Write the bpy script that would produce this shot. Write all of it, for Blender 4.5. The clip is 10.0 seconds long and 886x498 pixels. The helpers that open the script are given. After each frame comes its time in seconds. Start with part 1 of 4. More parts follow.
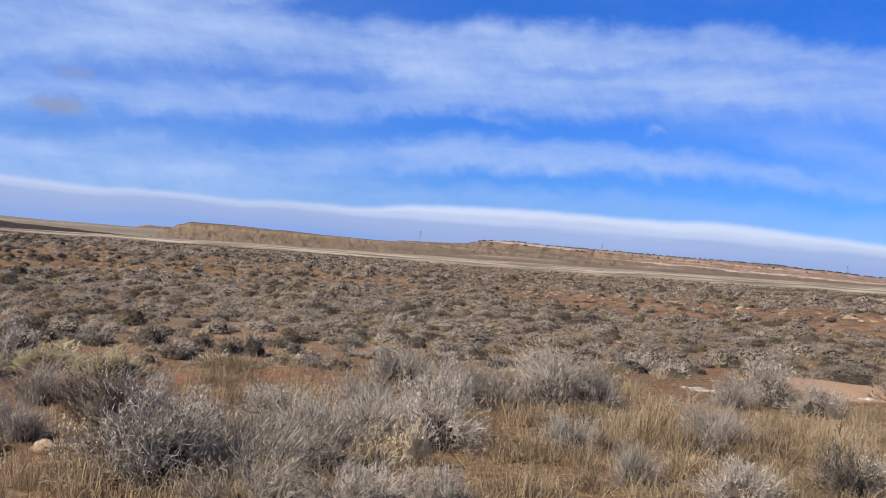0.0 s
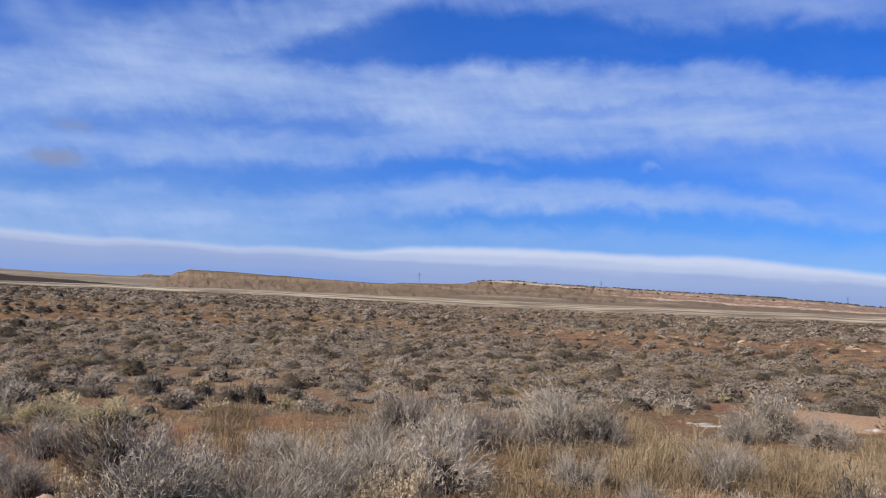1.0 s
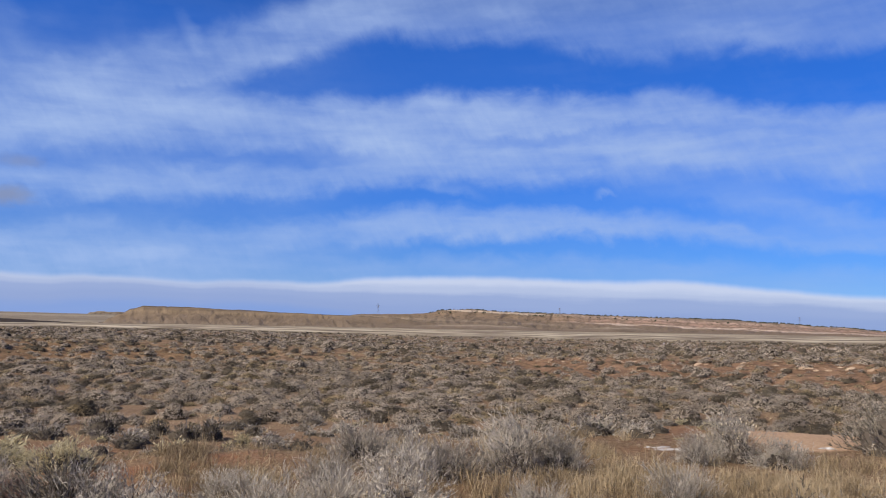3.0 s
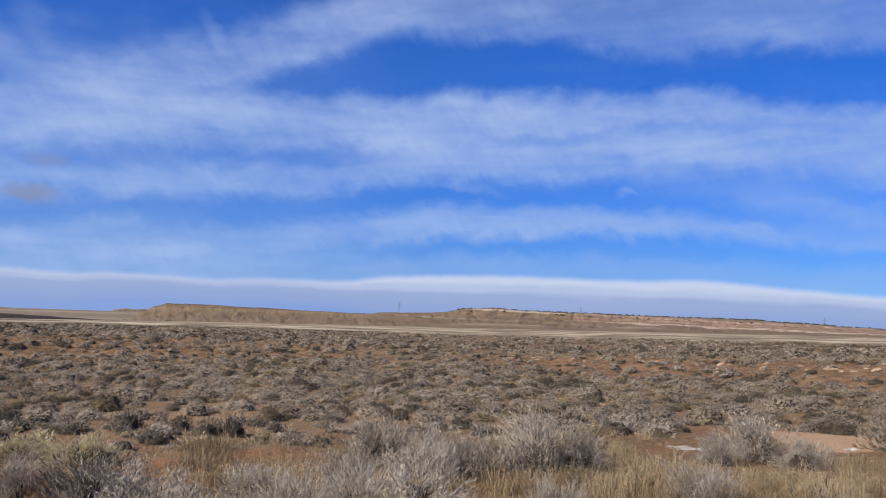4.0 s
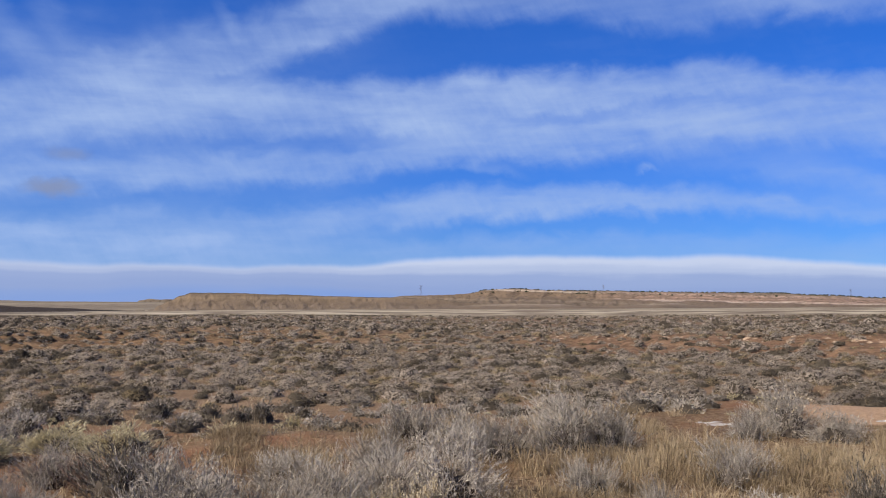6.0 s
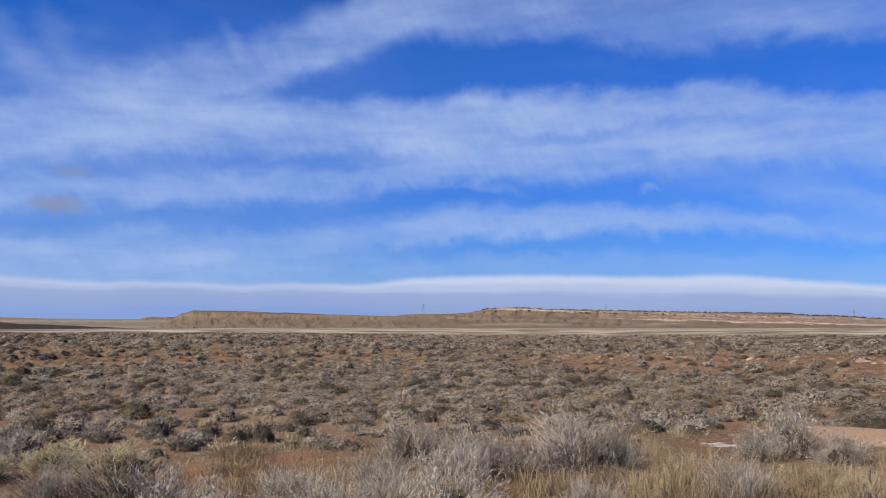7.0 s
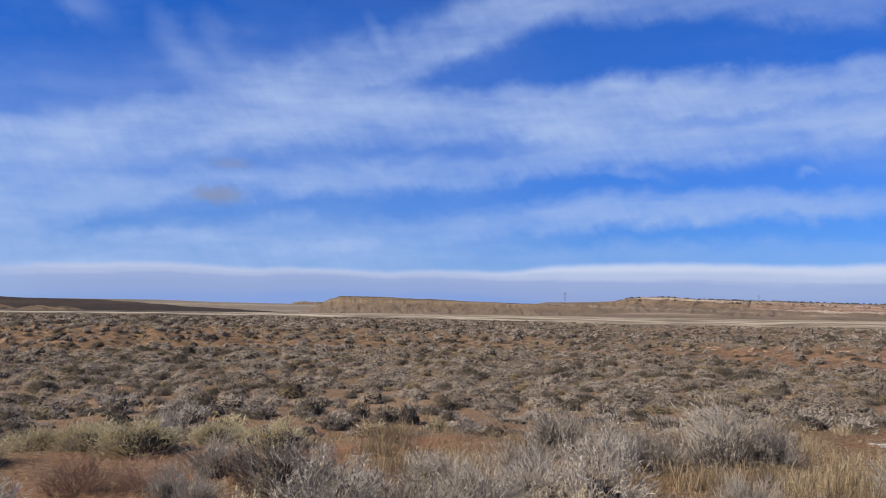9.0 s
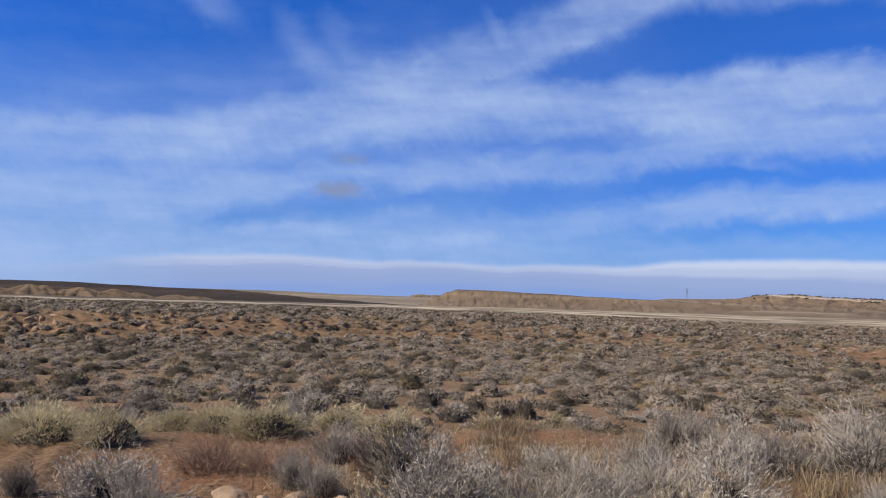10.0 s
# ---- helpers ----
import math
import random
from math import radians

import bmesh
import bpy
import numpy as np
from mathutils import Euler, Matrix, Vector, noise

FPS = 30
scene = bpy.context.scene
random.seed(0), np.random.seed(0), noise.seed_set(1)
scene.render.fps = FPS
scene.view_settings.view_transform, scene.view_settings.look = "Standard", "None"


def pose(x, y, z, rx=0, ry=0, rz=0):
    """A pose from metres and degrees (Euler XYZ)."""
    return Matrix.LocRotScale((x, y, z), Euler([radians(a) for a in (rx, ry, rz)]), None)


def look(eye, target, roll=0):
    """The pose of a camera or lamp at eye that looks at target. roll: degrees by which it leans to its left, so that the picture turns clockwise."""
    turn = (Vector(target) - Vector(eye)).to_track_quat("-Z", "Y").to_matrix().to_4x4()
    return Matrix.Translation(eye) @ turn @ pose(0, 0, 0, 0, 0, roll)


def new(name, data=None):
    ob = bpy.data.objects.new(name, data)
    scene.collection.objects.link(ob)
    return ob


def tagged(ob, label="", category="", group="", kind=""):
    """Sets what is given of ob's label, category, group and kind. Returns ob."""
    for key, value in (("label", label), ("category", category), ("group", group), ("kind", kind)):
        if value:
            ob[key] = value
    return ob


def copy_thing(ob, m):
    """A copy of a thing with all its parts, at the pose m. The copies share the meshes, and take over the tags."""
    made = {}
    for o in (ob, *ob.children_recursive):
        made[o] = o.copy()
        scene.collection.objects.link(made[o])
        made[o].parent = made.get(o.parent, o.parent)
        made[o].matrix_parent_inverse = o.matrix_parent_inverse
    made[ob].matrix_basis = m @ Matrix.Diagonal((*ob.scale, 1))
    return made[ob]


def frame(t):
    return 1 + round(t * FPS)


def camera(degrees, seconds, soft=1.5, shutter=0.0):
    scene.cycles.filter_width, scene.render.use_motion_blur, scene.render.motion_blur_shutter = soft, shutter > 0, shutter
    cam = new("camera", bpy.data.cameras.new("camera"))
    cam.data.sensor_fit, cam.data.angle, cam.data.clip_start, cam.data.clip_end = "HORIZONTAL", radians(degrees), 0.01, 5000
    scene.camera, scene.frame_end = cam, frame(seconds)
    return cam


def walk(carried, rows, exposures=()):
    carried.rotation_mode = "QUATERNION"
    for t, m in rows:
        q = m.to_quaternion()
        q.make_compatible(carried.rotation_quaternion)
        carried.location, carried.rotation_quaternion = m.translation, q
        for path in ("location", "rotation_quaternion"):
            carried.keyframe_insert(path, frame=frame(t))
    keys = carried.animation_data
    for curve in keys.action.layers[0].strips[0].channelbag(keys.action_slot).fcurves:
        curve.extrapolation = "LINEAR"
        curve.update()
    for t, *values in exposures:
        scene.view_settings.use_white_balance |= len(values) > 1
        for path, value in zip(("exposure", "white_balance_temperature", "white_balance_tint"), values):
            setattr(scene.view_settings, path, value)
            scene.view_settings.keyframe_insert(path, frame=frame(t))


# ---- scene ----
cam = camera(56.5, 10.0, soft=1.05)
ROWS = [
    (0.0, 0.020, -0.014, 1.610, -1.43, 0.27, 3.92),
    (0.5, 0.007, -0.014, 1.610, -1.74, 1.50, 3.61),
    (1.0, 0.008, -0.016, 1.612, -1.37, 3.13, 2.39),
    (1.5, 0.031, -0.031, 1.611, -4.31, 3.37, 0.41),
    (2.0, 0.038, -0.024, 1.615, -6.79, 3.40, 0.88),
    (2.5, 0.037, -0.014, 1.615, -4.95, 3.80, 1.05),
    (2.7, 0.037, -0.018, 1.613, -4.69, 4.46, 1.09),
    (3.8, 0.035, -0.038, 1.601, -2.64, 5.91, 0.90),
    (4.0, 0.035, -0.041, 1.599, -2.75, 5.16, 1.28),
    (4.5, 0.019, 0.014, 1.600, -2.36, 3.75, 1.74),
    (5.0, 0.007, -0.007, 1.602, -1.99, 5.05, 1.39),
    (5.5, 0.005, 0.001, 1.600, -1.35, 4.14, 0.25),
    (5.7, 0.004, 0.003, 1.600, -1.43, 3.89, -0.26),
    (6.8, -0.001, 0.017, 1.600, -1.13, 4.70, -0.17),
    (7.0, -0.002, 0.019, 1.600, -1.17, 5.21, -0.05),
    (7.5, 0.000, -0.000, 1.597, -0.00, 5.14, -0.01),
    (8.0, -0.007, 0.029, 1.590, 2.03, 3.97, 0.21),
    (8.5, -0.027, 0.040, 1.586, 4.24, 3.89, 0.75),
    (9.0, -0.039, 0.052, 1.586, 8.65, 4.28, 0.80),
    (9.5, -0.045, 0.049, 1.582, 12.57, 4.48, 0.99),
    (10.0, -0.060, 0.057, 1.575, 16.74, 3.70, 1.66),
]
walk(cam, [(t, pose(x, y, z, 90 + pitch, 0, yaw) @ pose(0, 0, 0, 0, 0, roll)) for t, x, y, z, yaw, pitch, roll in ROWS], [(0.0, 0.3), (0.5, 0.19), (1.0, 0.15), (1.5, 0.12), (10.0, 0.12)])

# ---- node helpers ----


class Nodes:
    """A small builder for node trees."""

    def __init__(self, tree):
        self.tree = tree
        tree.nodes.clear()

    def put(self, socket, value):
        if isinstance(value, bpy.types.NodeSocket):
            self.tree.links.new(value, socket)
        else:
            socket.default_value = value

    def node(self, kind):
        return self.tree.nodes.new(kind)

    def math(self, op, a, b=0.0, c=None, clamp=False):
        n = self.node("ShaderNodeMath")
        n.operation, n.use_clamp = op, clamp
        self.put(n.inputs[0], a)
        self.put(n.inputs[1], b)
        if c is not None:
            self.put(n.inputs[2], c)
        return n.outputs[0]

    def step(self, v, lo, hi, to_lo=0.0, to_hi=1.0, kind="SMOOTHSTEP"):
        n = self.node("ShaderNodeMapRange")
        n.interpolation_type = kind
        for i, value in enumerate((v, lo, hi, to_lo, to_hi)):
            self.put(n.inputs[i], value)
        return n.outputs[0]

    def xyz(self, x, y, z):
        n = self.node("ShaderNodeCombineXYZ")
        for i, value in enumerate((x, y, z)):
            self.put(n.inputs[i], value)
        return n.outputs[0]

    def split(self, v):
        n = self.node("ShaderNodeSeparateXYZ")
        self.put(n.inputs[0], v)
        return n.outputs

    def noise(self, vec, scale, detail=4.0, rough=0.55, distortion=0.0):
        n = self.node("ShaderNodeTexNoise")
        if vec is not None:
            self.put(n.inputs["Vector"], vec)
        for key, value in (("Scale", scale), ("Detail", detail), ("Roughness", rough), ("Distortion", distortion)):
            n.inputs[key].default_value = value
        return n.outputs[0]

    def mix(self, k, a, b, blend="MIX"):
        n = self.node("ShaderNodeMix")
        n.data_type, n.blend_type = "RGBA", blend
        self.put(n.inputs[0], k)
        for socket, value in ((n.inputs[6], a), (n.inputs[7], b)):
            if isinstance(value, tuple) and len(value) == 3:
                value = (*value, 1.0)
            self.put(socket, value)
        return n.outputs[2]

    def ramp(self, v, stops, kind="LINEAR"):
        """stops: (place, grey value or colour)."""
        n = self.node("ShaderNodeValToRGB")
        n.color_ramp.interpolation = kind
        while len(n.color_ramp.elements) < len(stops):
            n.color_ramp.elements.new(0.5)
        for e, (place, c) in zip(n.color_ramp.elements, stops):
            e.position = place
            e.color = (c, c, c, 1) if isinstance(c, (int, float)) else (*c, 1)
        self.put(n.inputs[0], v)
        return n.outputs[0]


# ---- sky ----
SUN_AZ, SUN_EL = -122.0, 40.0  # degrees: clockwise from straight ahead, above the horizon

world = bpy.data.worlds.new("world")
scene.world = world
world.use_nodes = True
N = Nodes(world.node_tree)
ray = N.node("ShaderNodeTexCoord").outputs["Generated"]
rx, ry, rz = N.split(ray)
U = N.math("MULTIPLY", N.math("ARCTAN2", rx, ry), 57.29578)  # azimuth in degrees
V = N.math("MULTIPLY", N.math("ARCSINE", rz), 57.29578)  # elevation in degrees

sky = N.node("ShaderNodeTexSky")
sky.sky_type, sky.sun_disc, sky.sun_elevation, sky.sun_rotation = "NISHITA", False, radians(SUN_EL), radians(SUN_AZ)
sky.altitude, sky.air_density, sky.dust_density, sky.ozone_density = 1700, 1.0, 0.1, 3.0
hue = N.node("ShaderNodeHueSaturation")
N.put(hue.inputs["Color"], sky.outputs[0])
hue.inputs["Saturation"].default_value = 1.25
hue.inputs["Value"].default_value = 1.0
tint = N.ramp(N.step(V, 0, 50, kind="LINEAR"), [(0.06, (0.31, 0.53, 1.02)), (0.18, (0.36, 0.66, 1.26)), (0.4, (0.33, 0.78, 1.48)), (0.62, (0.36, 0.46, 0.66))])
SKY = N.mix(1.0, hue.outputs[0], tint, "MULTIPLY")


def across(stops, top, kind="CARDINAL"):
    """A smooth line over the azimuth, from (degrees, value) pairs."""
    return N.math("MULTIPLY", N.ramp(N.step(U, -50, 40, kind="LINEAR"), [((u + 50) / 90, v / top) for u, v in stops], kind), top)


# ice cloud: slow bends, feathered edges, combed fibres
bend = N.noise(N.xyz(N.math("MULTIPLY", U, 0.07), N.math("MULTIPLY", V, 0.16), 3.7), 1.0, 2, 0.5)
edge = N.noise(N.xyz(N.math("MULTIPLY", U, 0.42), N.math("MULTIPLY", V, 0.55), 9.1), 1.0, 5, 0.55, 0.3)
comb = N.noise(N.xyz(N.math("ADD", N.math("MULTIPLY", U, 1.7), N.math("MULTIPLY", V, 1.0)), N.math("MULTIPLY", V, 0.45), 4.4), 1.0, 4, 0.6, 0.2)
VB = N.math("ADD", V, N.math("MULTIPLY", N.math("SUBTRACT", bend, 0.5), 1.1))
VE = N.math("ADD", N.math("ADD", VB, N.math("MULTIPLY", N.math("SUBTRACT", edge, 0.5), 1.9)), N.math("MULTIPLY", N.math("SUBTRACT", comb, 0.5), 0.3))
fibre = N.noise(N.xyz(N.math("MULTIPLY", N.math("SUBTRACT", U, N.math("MULTIPLY", VB, 0.9)), 0.13), N.math("MULTIPLY", VB, 0.7), 1.3), 1.0, 5, 0.5, 0.2)
patch = N.noise(N.xyz(N.math("MULTIPLY", U, 0.16), N.math("MULTIPLY", VB, 0.3), 6.2), 1.0, 3, 0.5)
fine = N.noise(N.xyz(N.math("MULTIPLY", U, 0.6), N.math("MULTIPLY", VE, 1.0), 5.3), 1.0, 5, 0.55, 0.25)
grain = N.math("ADD", N.math("ADD", N.math("MULTIPLY", fibre, 0.45), N.math("MULTIPLY", patch, 0.3)), N.math("ADD", N.math("MULTIPLY", fine, 0.15), N.math("MULTIPLY", comb, 0.1)))


def sheet(top, top_soft, low, low_soft, amount):
    """Cover of one cloud sheet between two lines over the azimuth, each edge with its softness in degrees."""
    over = N.math("SUBTRACT", across(top, 30.0), VE)
    under = N.math("SUBTRACT", VE, across(low, 30.0))
    k = N.math("MULTIPLY", N.step(over, -top_soft * 0.5, top_soft * 0.5), N.step(under, -low_soft * 0.5, low_soft * 0.5))
    return N.math("MULTIPLY", k, across(amount, 1.0, "EASE"))


SHEETS = [
    # low veil over the bank, from the haze on one side to a clear-cut streak on the other
    ([(-50, 3.0), (-38, 3.8), (-31, 4.5), (-22, 5.9), (-15, 6.3), (-7, 6.9), (-1.3, 7.5), (3, 8.0), (8.5, 8.1), (14, 7.9), (20, 7.5), (24, 6.9), (30, 6.2), (40, 5.6)], 1.5,
     [(-50, 1.0), (-24, 2.0), (-15, 3.6), (-7, 4.9), (-1, 5.4), (5, 6.0), (10, 6.2), (16, 6.1), (21, 5.9), (28, 5.4), (40, 4.8)], 1.3,
     [(-50, 0.7), (-30, 0.6), (-15, 0.6), (-5, 0.7), (5, 0.8), (15, 0.8), (22, 0.64), (30, 0.5), (40, 0.45)]),
    # pale strip right on the bank
    ([(-50, 3.6), (-30, 4.6), (-20, 4.9), (-5, 4.9), (5, 4.8), (15, 4.7), (30, 4.0), (40, 3.4)], 1.3, [(-50, 0.5), (40, 0.5)], 0.8,
     [(-50, 0.75), (-20, 0.72), (-8, 0.56), (5, 0.42), (20, 0.32), (40, 0.28)]),
    # branch that joins the low veil from above
    ([(-50, 9.0), (18, 10.0), (22.7, 9.6), (26.3, 8.9), (29.8, 8.0), (33, 7.3), (40, 6.4)], 1.7, [(-50, 8.0), (18, 8.6), (22.7, 7.9), (26.3, 7.2), (29.8, 6.4), (33, 5.9), (40, 5.0)], 1.7,
     [(14, 0.0), (19, 0.2), (25, 0.42), (32, 0.48), (40, 0.45)]),
    # streak under the main band
    ([(-50, 7.1), (-45, 7.4), (-35, 8.2), (-25.4, 9.3), (-18.6, 9.9), (-11, 10.4), (-3.3, 10.9), (3, 11.2), (12, 11.4)], 1.5,
     [(-50, 3.2), (-40, 4.0), (-35, 4.7), (-31.6, 5.7), (-28, 6.7), (-25, 7.5), (-18.5, 7.8), (-11, 8.4), (-5, 9.0), (0.6, 9.7), (8.5, 10.2), (14, 10.6)], 1.5,
     [(-50, 0.72), (-30, 0.66), (-20, 0.72), (-8, 0.68), (2, 0.6), (9, 0.4), (14, 0.0)]),
    # main band
    ([(-45.5, 10.6), (-42, 11.0), (-37, 11.6), (-32, 12.1), (-28.9, 13.1), (-25, 13.9), (-20, 14.3), (-15, 14.6), (-12, 15.0), (-8.9, 14.8), (-5.7, 14.7), (-3.4, 15.3), (0.2, 14.9), (2.6, 15.8), (6.6, 15.7), (10.6, 15.8), (16.2, 15.4), (19.9, 15.8), (23.3, 14.9), (27, 14.2), (35, 13.6)], 1.7,
     [(-50, 6.6), (-45, 7.2), (-35.4, 8.3), (-25.4, 10.2), (-18.6, 10.9), (-13, 11.4), (-7.3, 11.6), (-2.5, 11.5), (2.6, 10.7), (8.5, 10.3), (14.3, 10.3), (19.7, 10.3), (24.8, 9.8), (30, 9.1), (40, 8.2)], 2.4,
     [(-50, 0.74), (-30, 0.8), (-20, 0.8), (-10, 0.8), (0, 0.88), (15, 0.84), (24, 0.74), (35, 0.66)]),
    # slanting band that opens into a veil
    ([(-30, 14.6), (-24, 15.7), (-19, 16.9), (-16.5, 17.8), (-12.5, 18.6), (-9, 20.0), (-5.4, 21.8), (0, 24.0), (10, 25.0), (40, 25.0)], 2.6,
     [(-30, 12.0), (-20, 13.2), (-14.3, 15.0), (-11.2, 15.8), (-7.4, 17.3), (-4.2, 18.4), (-1.0, 19.8), (2.7, 19.7), (6.7, 19.5), (10.6, 19.2), (14.4, 18.6), (18.1, 18.2), (21.7, 18.2), (25.1, 18.2), (35, 17.4)], 1.7,
     [(-27, 0.0), (-22, 0.4), (-15, 0.56), (-8, 0.7), (-2, 0.64), (4, 0.45), (10, 0.42), (20, 0.36), (26, 0.4), (40, 0.4)]),
    # thin haze on the side away from the sun's glare
    ([(-50, 13.5), (-38, 14.6), (-30, 16.0), (-24, 18.0), (-14, 19.5), (0, 22.5)], 6.0, [(-50, 0.0), (40, 0.0)], 1.0, [(-50, 0.38), (-30, 0.32), (-18, 0.28), (-10, 0.16), (2, 0.05), (40, 0.02)]),
]
clear = 1.0
for one in SHEETS:
    clear = N.math("MULTIPLY", clear, N.math("SUBTRACT", 1.0, N.math("MULTIPLY", sheet(*one), 0.95)))
cover = N.math("SUBTRACT", 1.0, clear)

# bright knots and slanting wisps: azimuth, elevation, half length, half width, lean, strength
for u0, v0, long, wide, lean, k in ((-20.8, 14.9, 4.6, 2.2, 8.0, 0.8), (-19.0, 16.0, 3.0, 1.2, 14.0, 0.3), (-26.6, 16.6, 5.2, 1.7, -51.0, 0.34), (-24.4, 17.6, 3.6, 1.6, -54.0, 0.2), (-13.3, 18.6, 2.4, 0.8, -54.0, 0.36), (-33.4, 19.0, 4.0, 1.8, -16.0, 0.3), (-29.6, 12.6, 4.0, 1.6, 16.0, 0.3), (9.0, 21.0, 5.0, 1.3, -12.0, 0.28), (24.0, 19.1, 7.0, 0.9, -9.0, 0.26), (15.4, 9.2, 1.0, 0.35, 0.0, 0.4), (5.0, 9.4, 3.0, 0.5, -8.0, 0.25)):
    ca, sa = math.cos(radians(lean)), math.sin(radians(lean))
    du, dv = N.math("SUBTRACT", U, u0), N.math("SUBTRACT", VE, v0)
    along = N.math("DIVIDE", N.math("ADD", N.math("MULTIPLY", du, ca), N.math("MULTIPLY", dv, sa)), long)
    beside = N.math("DIVIDE", N.math("SUBTRACT", N.math("MULTIPLY", dv, ca), N.math("MULTIPLY", du, sa)), wide)
    rr = N.math("SQRT", N.math("ADD", N.math("MULTIPLY", along, along), N.math("MULTIPLY", beside, beside)))
    cover = N.math("SUBTRACT", 1.0, N.math("MULTIPLY", N.math("SUBTRACT", 1.0, cover), N.math("SUBTRACT", 1.0, N.step(rr, 0.0, 1.0, k, 0.0))))

# a thinner slit that climbs through the main band
slit = N.math("SUBTRACT", VE, across([(0, 12.3), (6.6, 12.5), (10.5, 12.8), (14.3, 13.05), (18, 13.4), (21.6, 13.5), (27, 13.0), (40, 12.0)], 30.0))
slit = N.math("MULTIPLY", N.step(N.math("ABSOLUTE", slit), 0.05, 0.75, 1.0, 0.0), across([(2, 0.0), (8, 0.26), (14, 0.3), (22, 0.2), (30, 0.12), (40, 0.05)], 1.0))
cover = N.math("MULTIPLY", cover, N.math("SUBTRACT", 1.0, slit))
cover = N.math("MULTIPLY", cover, N.step(grain, 0.36, 0.62, 0.54, 1.17, "LINEAR"), clamp=True)
open_sky = N.math("MULTIPLY", N.step(grain, 0.36, 0.6), N.step(V, 23, 34, 0.06, 0.3))
cover = N.math("MAXIMUM", cover, open_sky)
CIRRUS = N.mix(N.step(V, 2, 18), (0.345, 0.495, 0.835), (0.375, 0.505, 0.815))
CIRRUS = N.mix(N.step(V, 26, 45), CIRRUS, (0.42, 0.47, 0.57))
out_col = N.mix(cover, N.mix(1.0, SKY, (0.1, 0.1, 0.1), "MULTIPLY"), CIRRUS)

# two small grey puffs, nearer than the rest
for u0, v0, wu, wv, k in ((-24.0, 7.55, 2.3, 0.8, 0.8), (-23.3, 9.7, 1.5, 0.6, 0.5)):
    du = N.math("DIVIDE", N.math("SUBTRACT", U, u0), wu)
    dv = N.math("DIVIDE", N.math("SUBTRACT", V, v0), wv)
    rr = N.math("SQRT", N.math("ADD", N.math("MULTIPLY", du, du), N.math("MULTIPLY", dv, dv)))
    rr = N.math("ADD", rr, N.math("MULTIPLY", N.math("SUBTRACT", fine, 0.5), 1.3))
    out_col = N.mix(N.step(rr, 0.1, 1.1, k, 0.0), out_col, (0.25, 0.30, 0.46))

# the long bank low over the land: a white rim of its own thickness, a lavender belly, bluer towards the land
lump = N.noise(N.xyz(N.math("MULTIPLY", U, 0.45), 0.0, 7.7), 1.0, 6, 0.55)
top = N.math("ADD", across([(-50, 1.2), (-45, 1.6), (-41.8, 1.9), (-38.5, 2.3), (-35.1, 2.65), (-30.7, 2.87), (-27, 2.98), (-23, 2.76), (-17.5, 2.85), (-12.9, 2.64), (-9.5, 2.82), (-3.7, 2.82), (-0.9, 3.2), (6.9, 3.4), (15.9, 3.18), (19.8, 3.24), (23.9, 2.87), (28, 2.47), (35.1, 1.99), (40, 1.6)], 10.0), N.math("MULTIPLY", N.math("SUBTRACT", lump, 0.5), 0.3))
depth = N.math("SUBTRACT", top, V)
soft_in = N.noise(N.xyz(N.math("MULTIPLY", U, 0.12), N.math("MULTIPLY", V, 1.2), 2.2), 1.0, 5, 0.55)
rim = across([(-50, 0.5), (-36, 0.6), (-26, 0.6), (-20, 0.5), (-12, 0.45), (-4, 0.6), (0, 0.95), (8, 1.1), (20, 1.1), (28, 0.8), (40, 0.7)], 2.0)
shade = N.math("ADD", N.math("MULTIPLY", N.math("DIVIDE", depth, rim), 0.25), N.math("MULTIPLY", N.math("SUBTRACT", soft_in, 0.5), 0.22))
bank_col = N.ramp(shade, [(0.0, (0.56, 0.65, 0.89)), (0.08, (0.58, 0.65, 0.84)), (0.2, (0.47, 0.55, 0.77)), (0.34, (0.33, 0.42, 0.69)), (0.6, (0.285, 0.38, 0.67)), (1.0, (0.20, 0.335, 0.72))], "EASE")
bank_col = N.mix(N.step(U, 2, -12, 0.0, 0.34), bank_col, (0.33, 0.42, 0.69))
bank_col = N.mix(N.step(U, -32, -42, 0.0, 0.75), bank_col, (0.33, 0.44, 0.74))
bank_cover = N.math("MULTIPLY", N.step(depth, -0.2, 0.32), N.step(U, -46, -32, 0.35, 0.96))
out_col = N.mix(bank_cover, out_col, bank_col)

background = N.node("ShaderNodeBackground")
N.put(background.inputs[0], out_col)
background.inputs[1].default_value = 0.915
N.tree.links.new(background.outputs[0], N.node("ShaderNodeOutputWorld").inputs[0])

sun = new("sun", bpy.data.lights.new("sun", "SUN"))
sun.data.energy, sun.data.angle, sun.data.color = 5.5, radians(0.6), (1.0, 0.915, 0.785)
_s = Vector((math.sin(radians(SUN_AZ)) * math.cos(radians(SUN_EL)), math.cos(radians(SUN_AZ)) * math.cos(radians(SUN_EL)), math.sin(radians(SUN_EL))))
sun.matrix_world = look(_s * 50, (0, 0, 0))

# ---- materials ----


def material(name, rough=0.9):
    m = bpy.data.materials.new(name)
    m.use_nodes = True
    n = Nodes(m.node_tree)
    bsdf = n.node("ShaderNodeBsdfPrincipled")
    bsdf.inputs["Roughness"].default_value = rough
    bsdf.inputs["Specular IOR Level"].default_value = 0.15
    n.tree.links.new(bsdf.outputs[0], n.node("ShaderNodeOutputMaterial").inputs[0])
    return m, n, bsdf


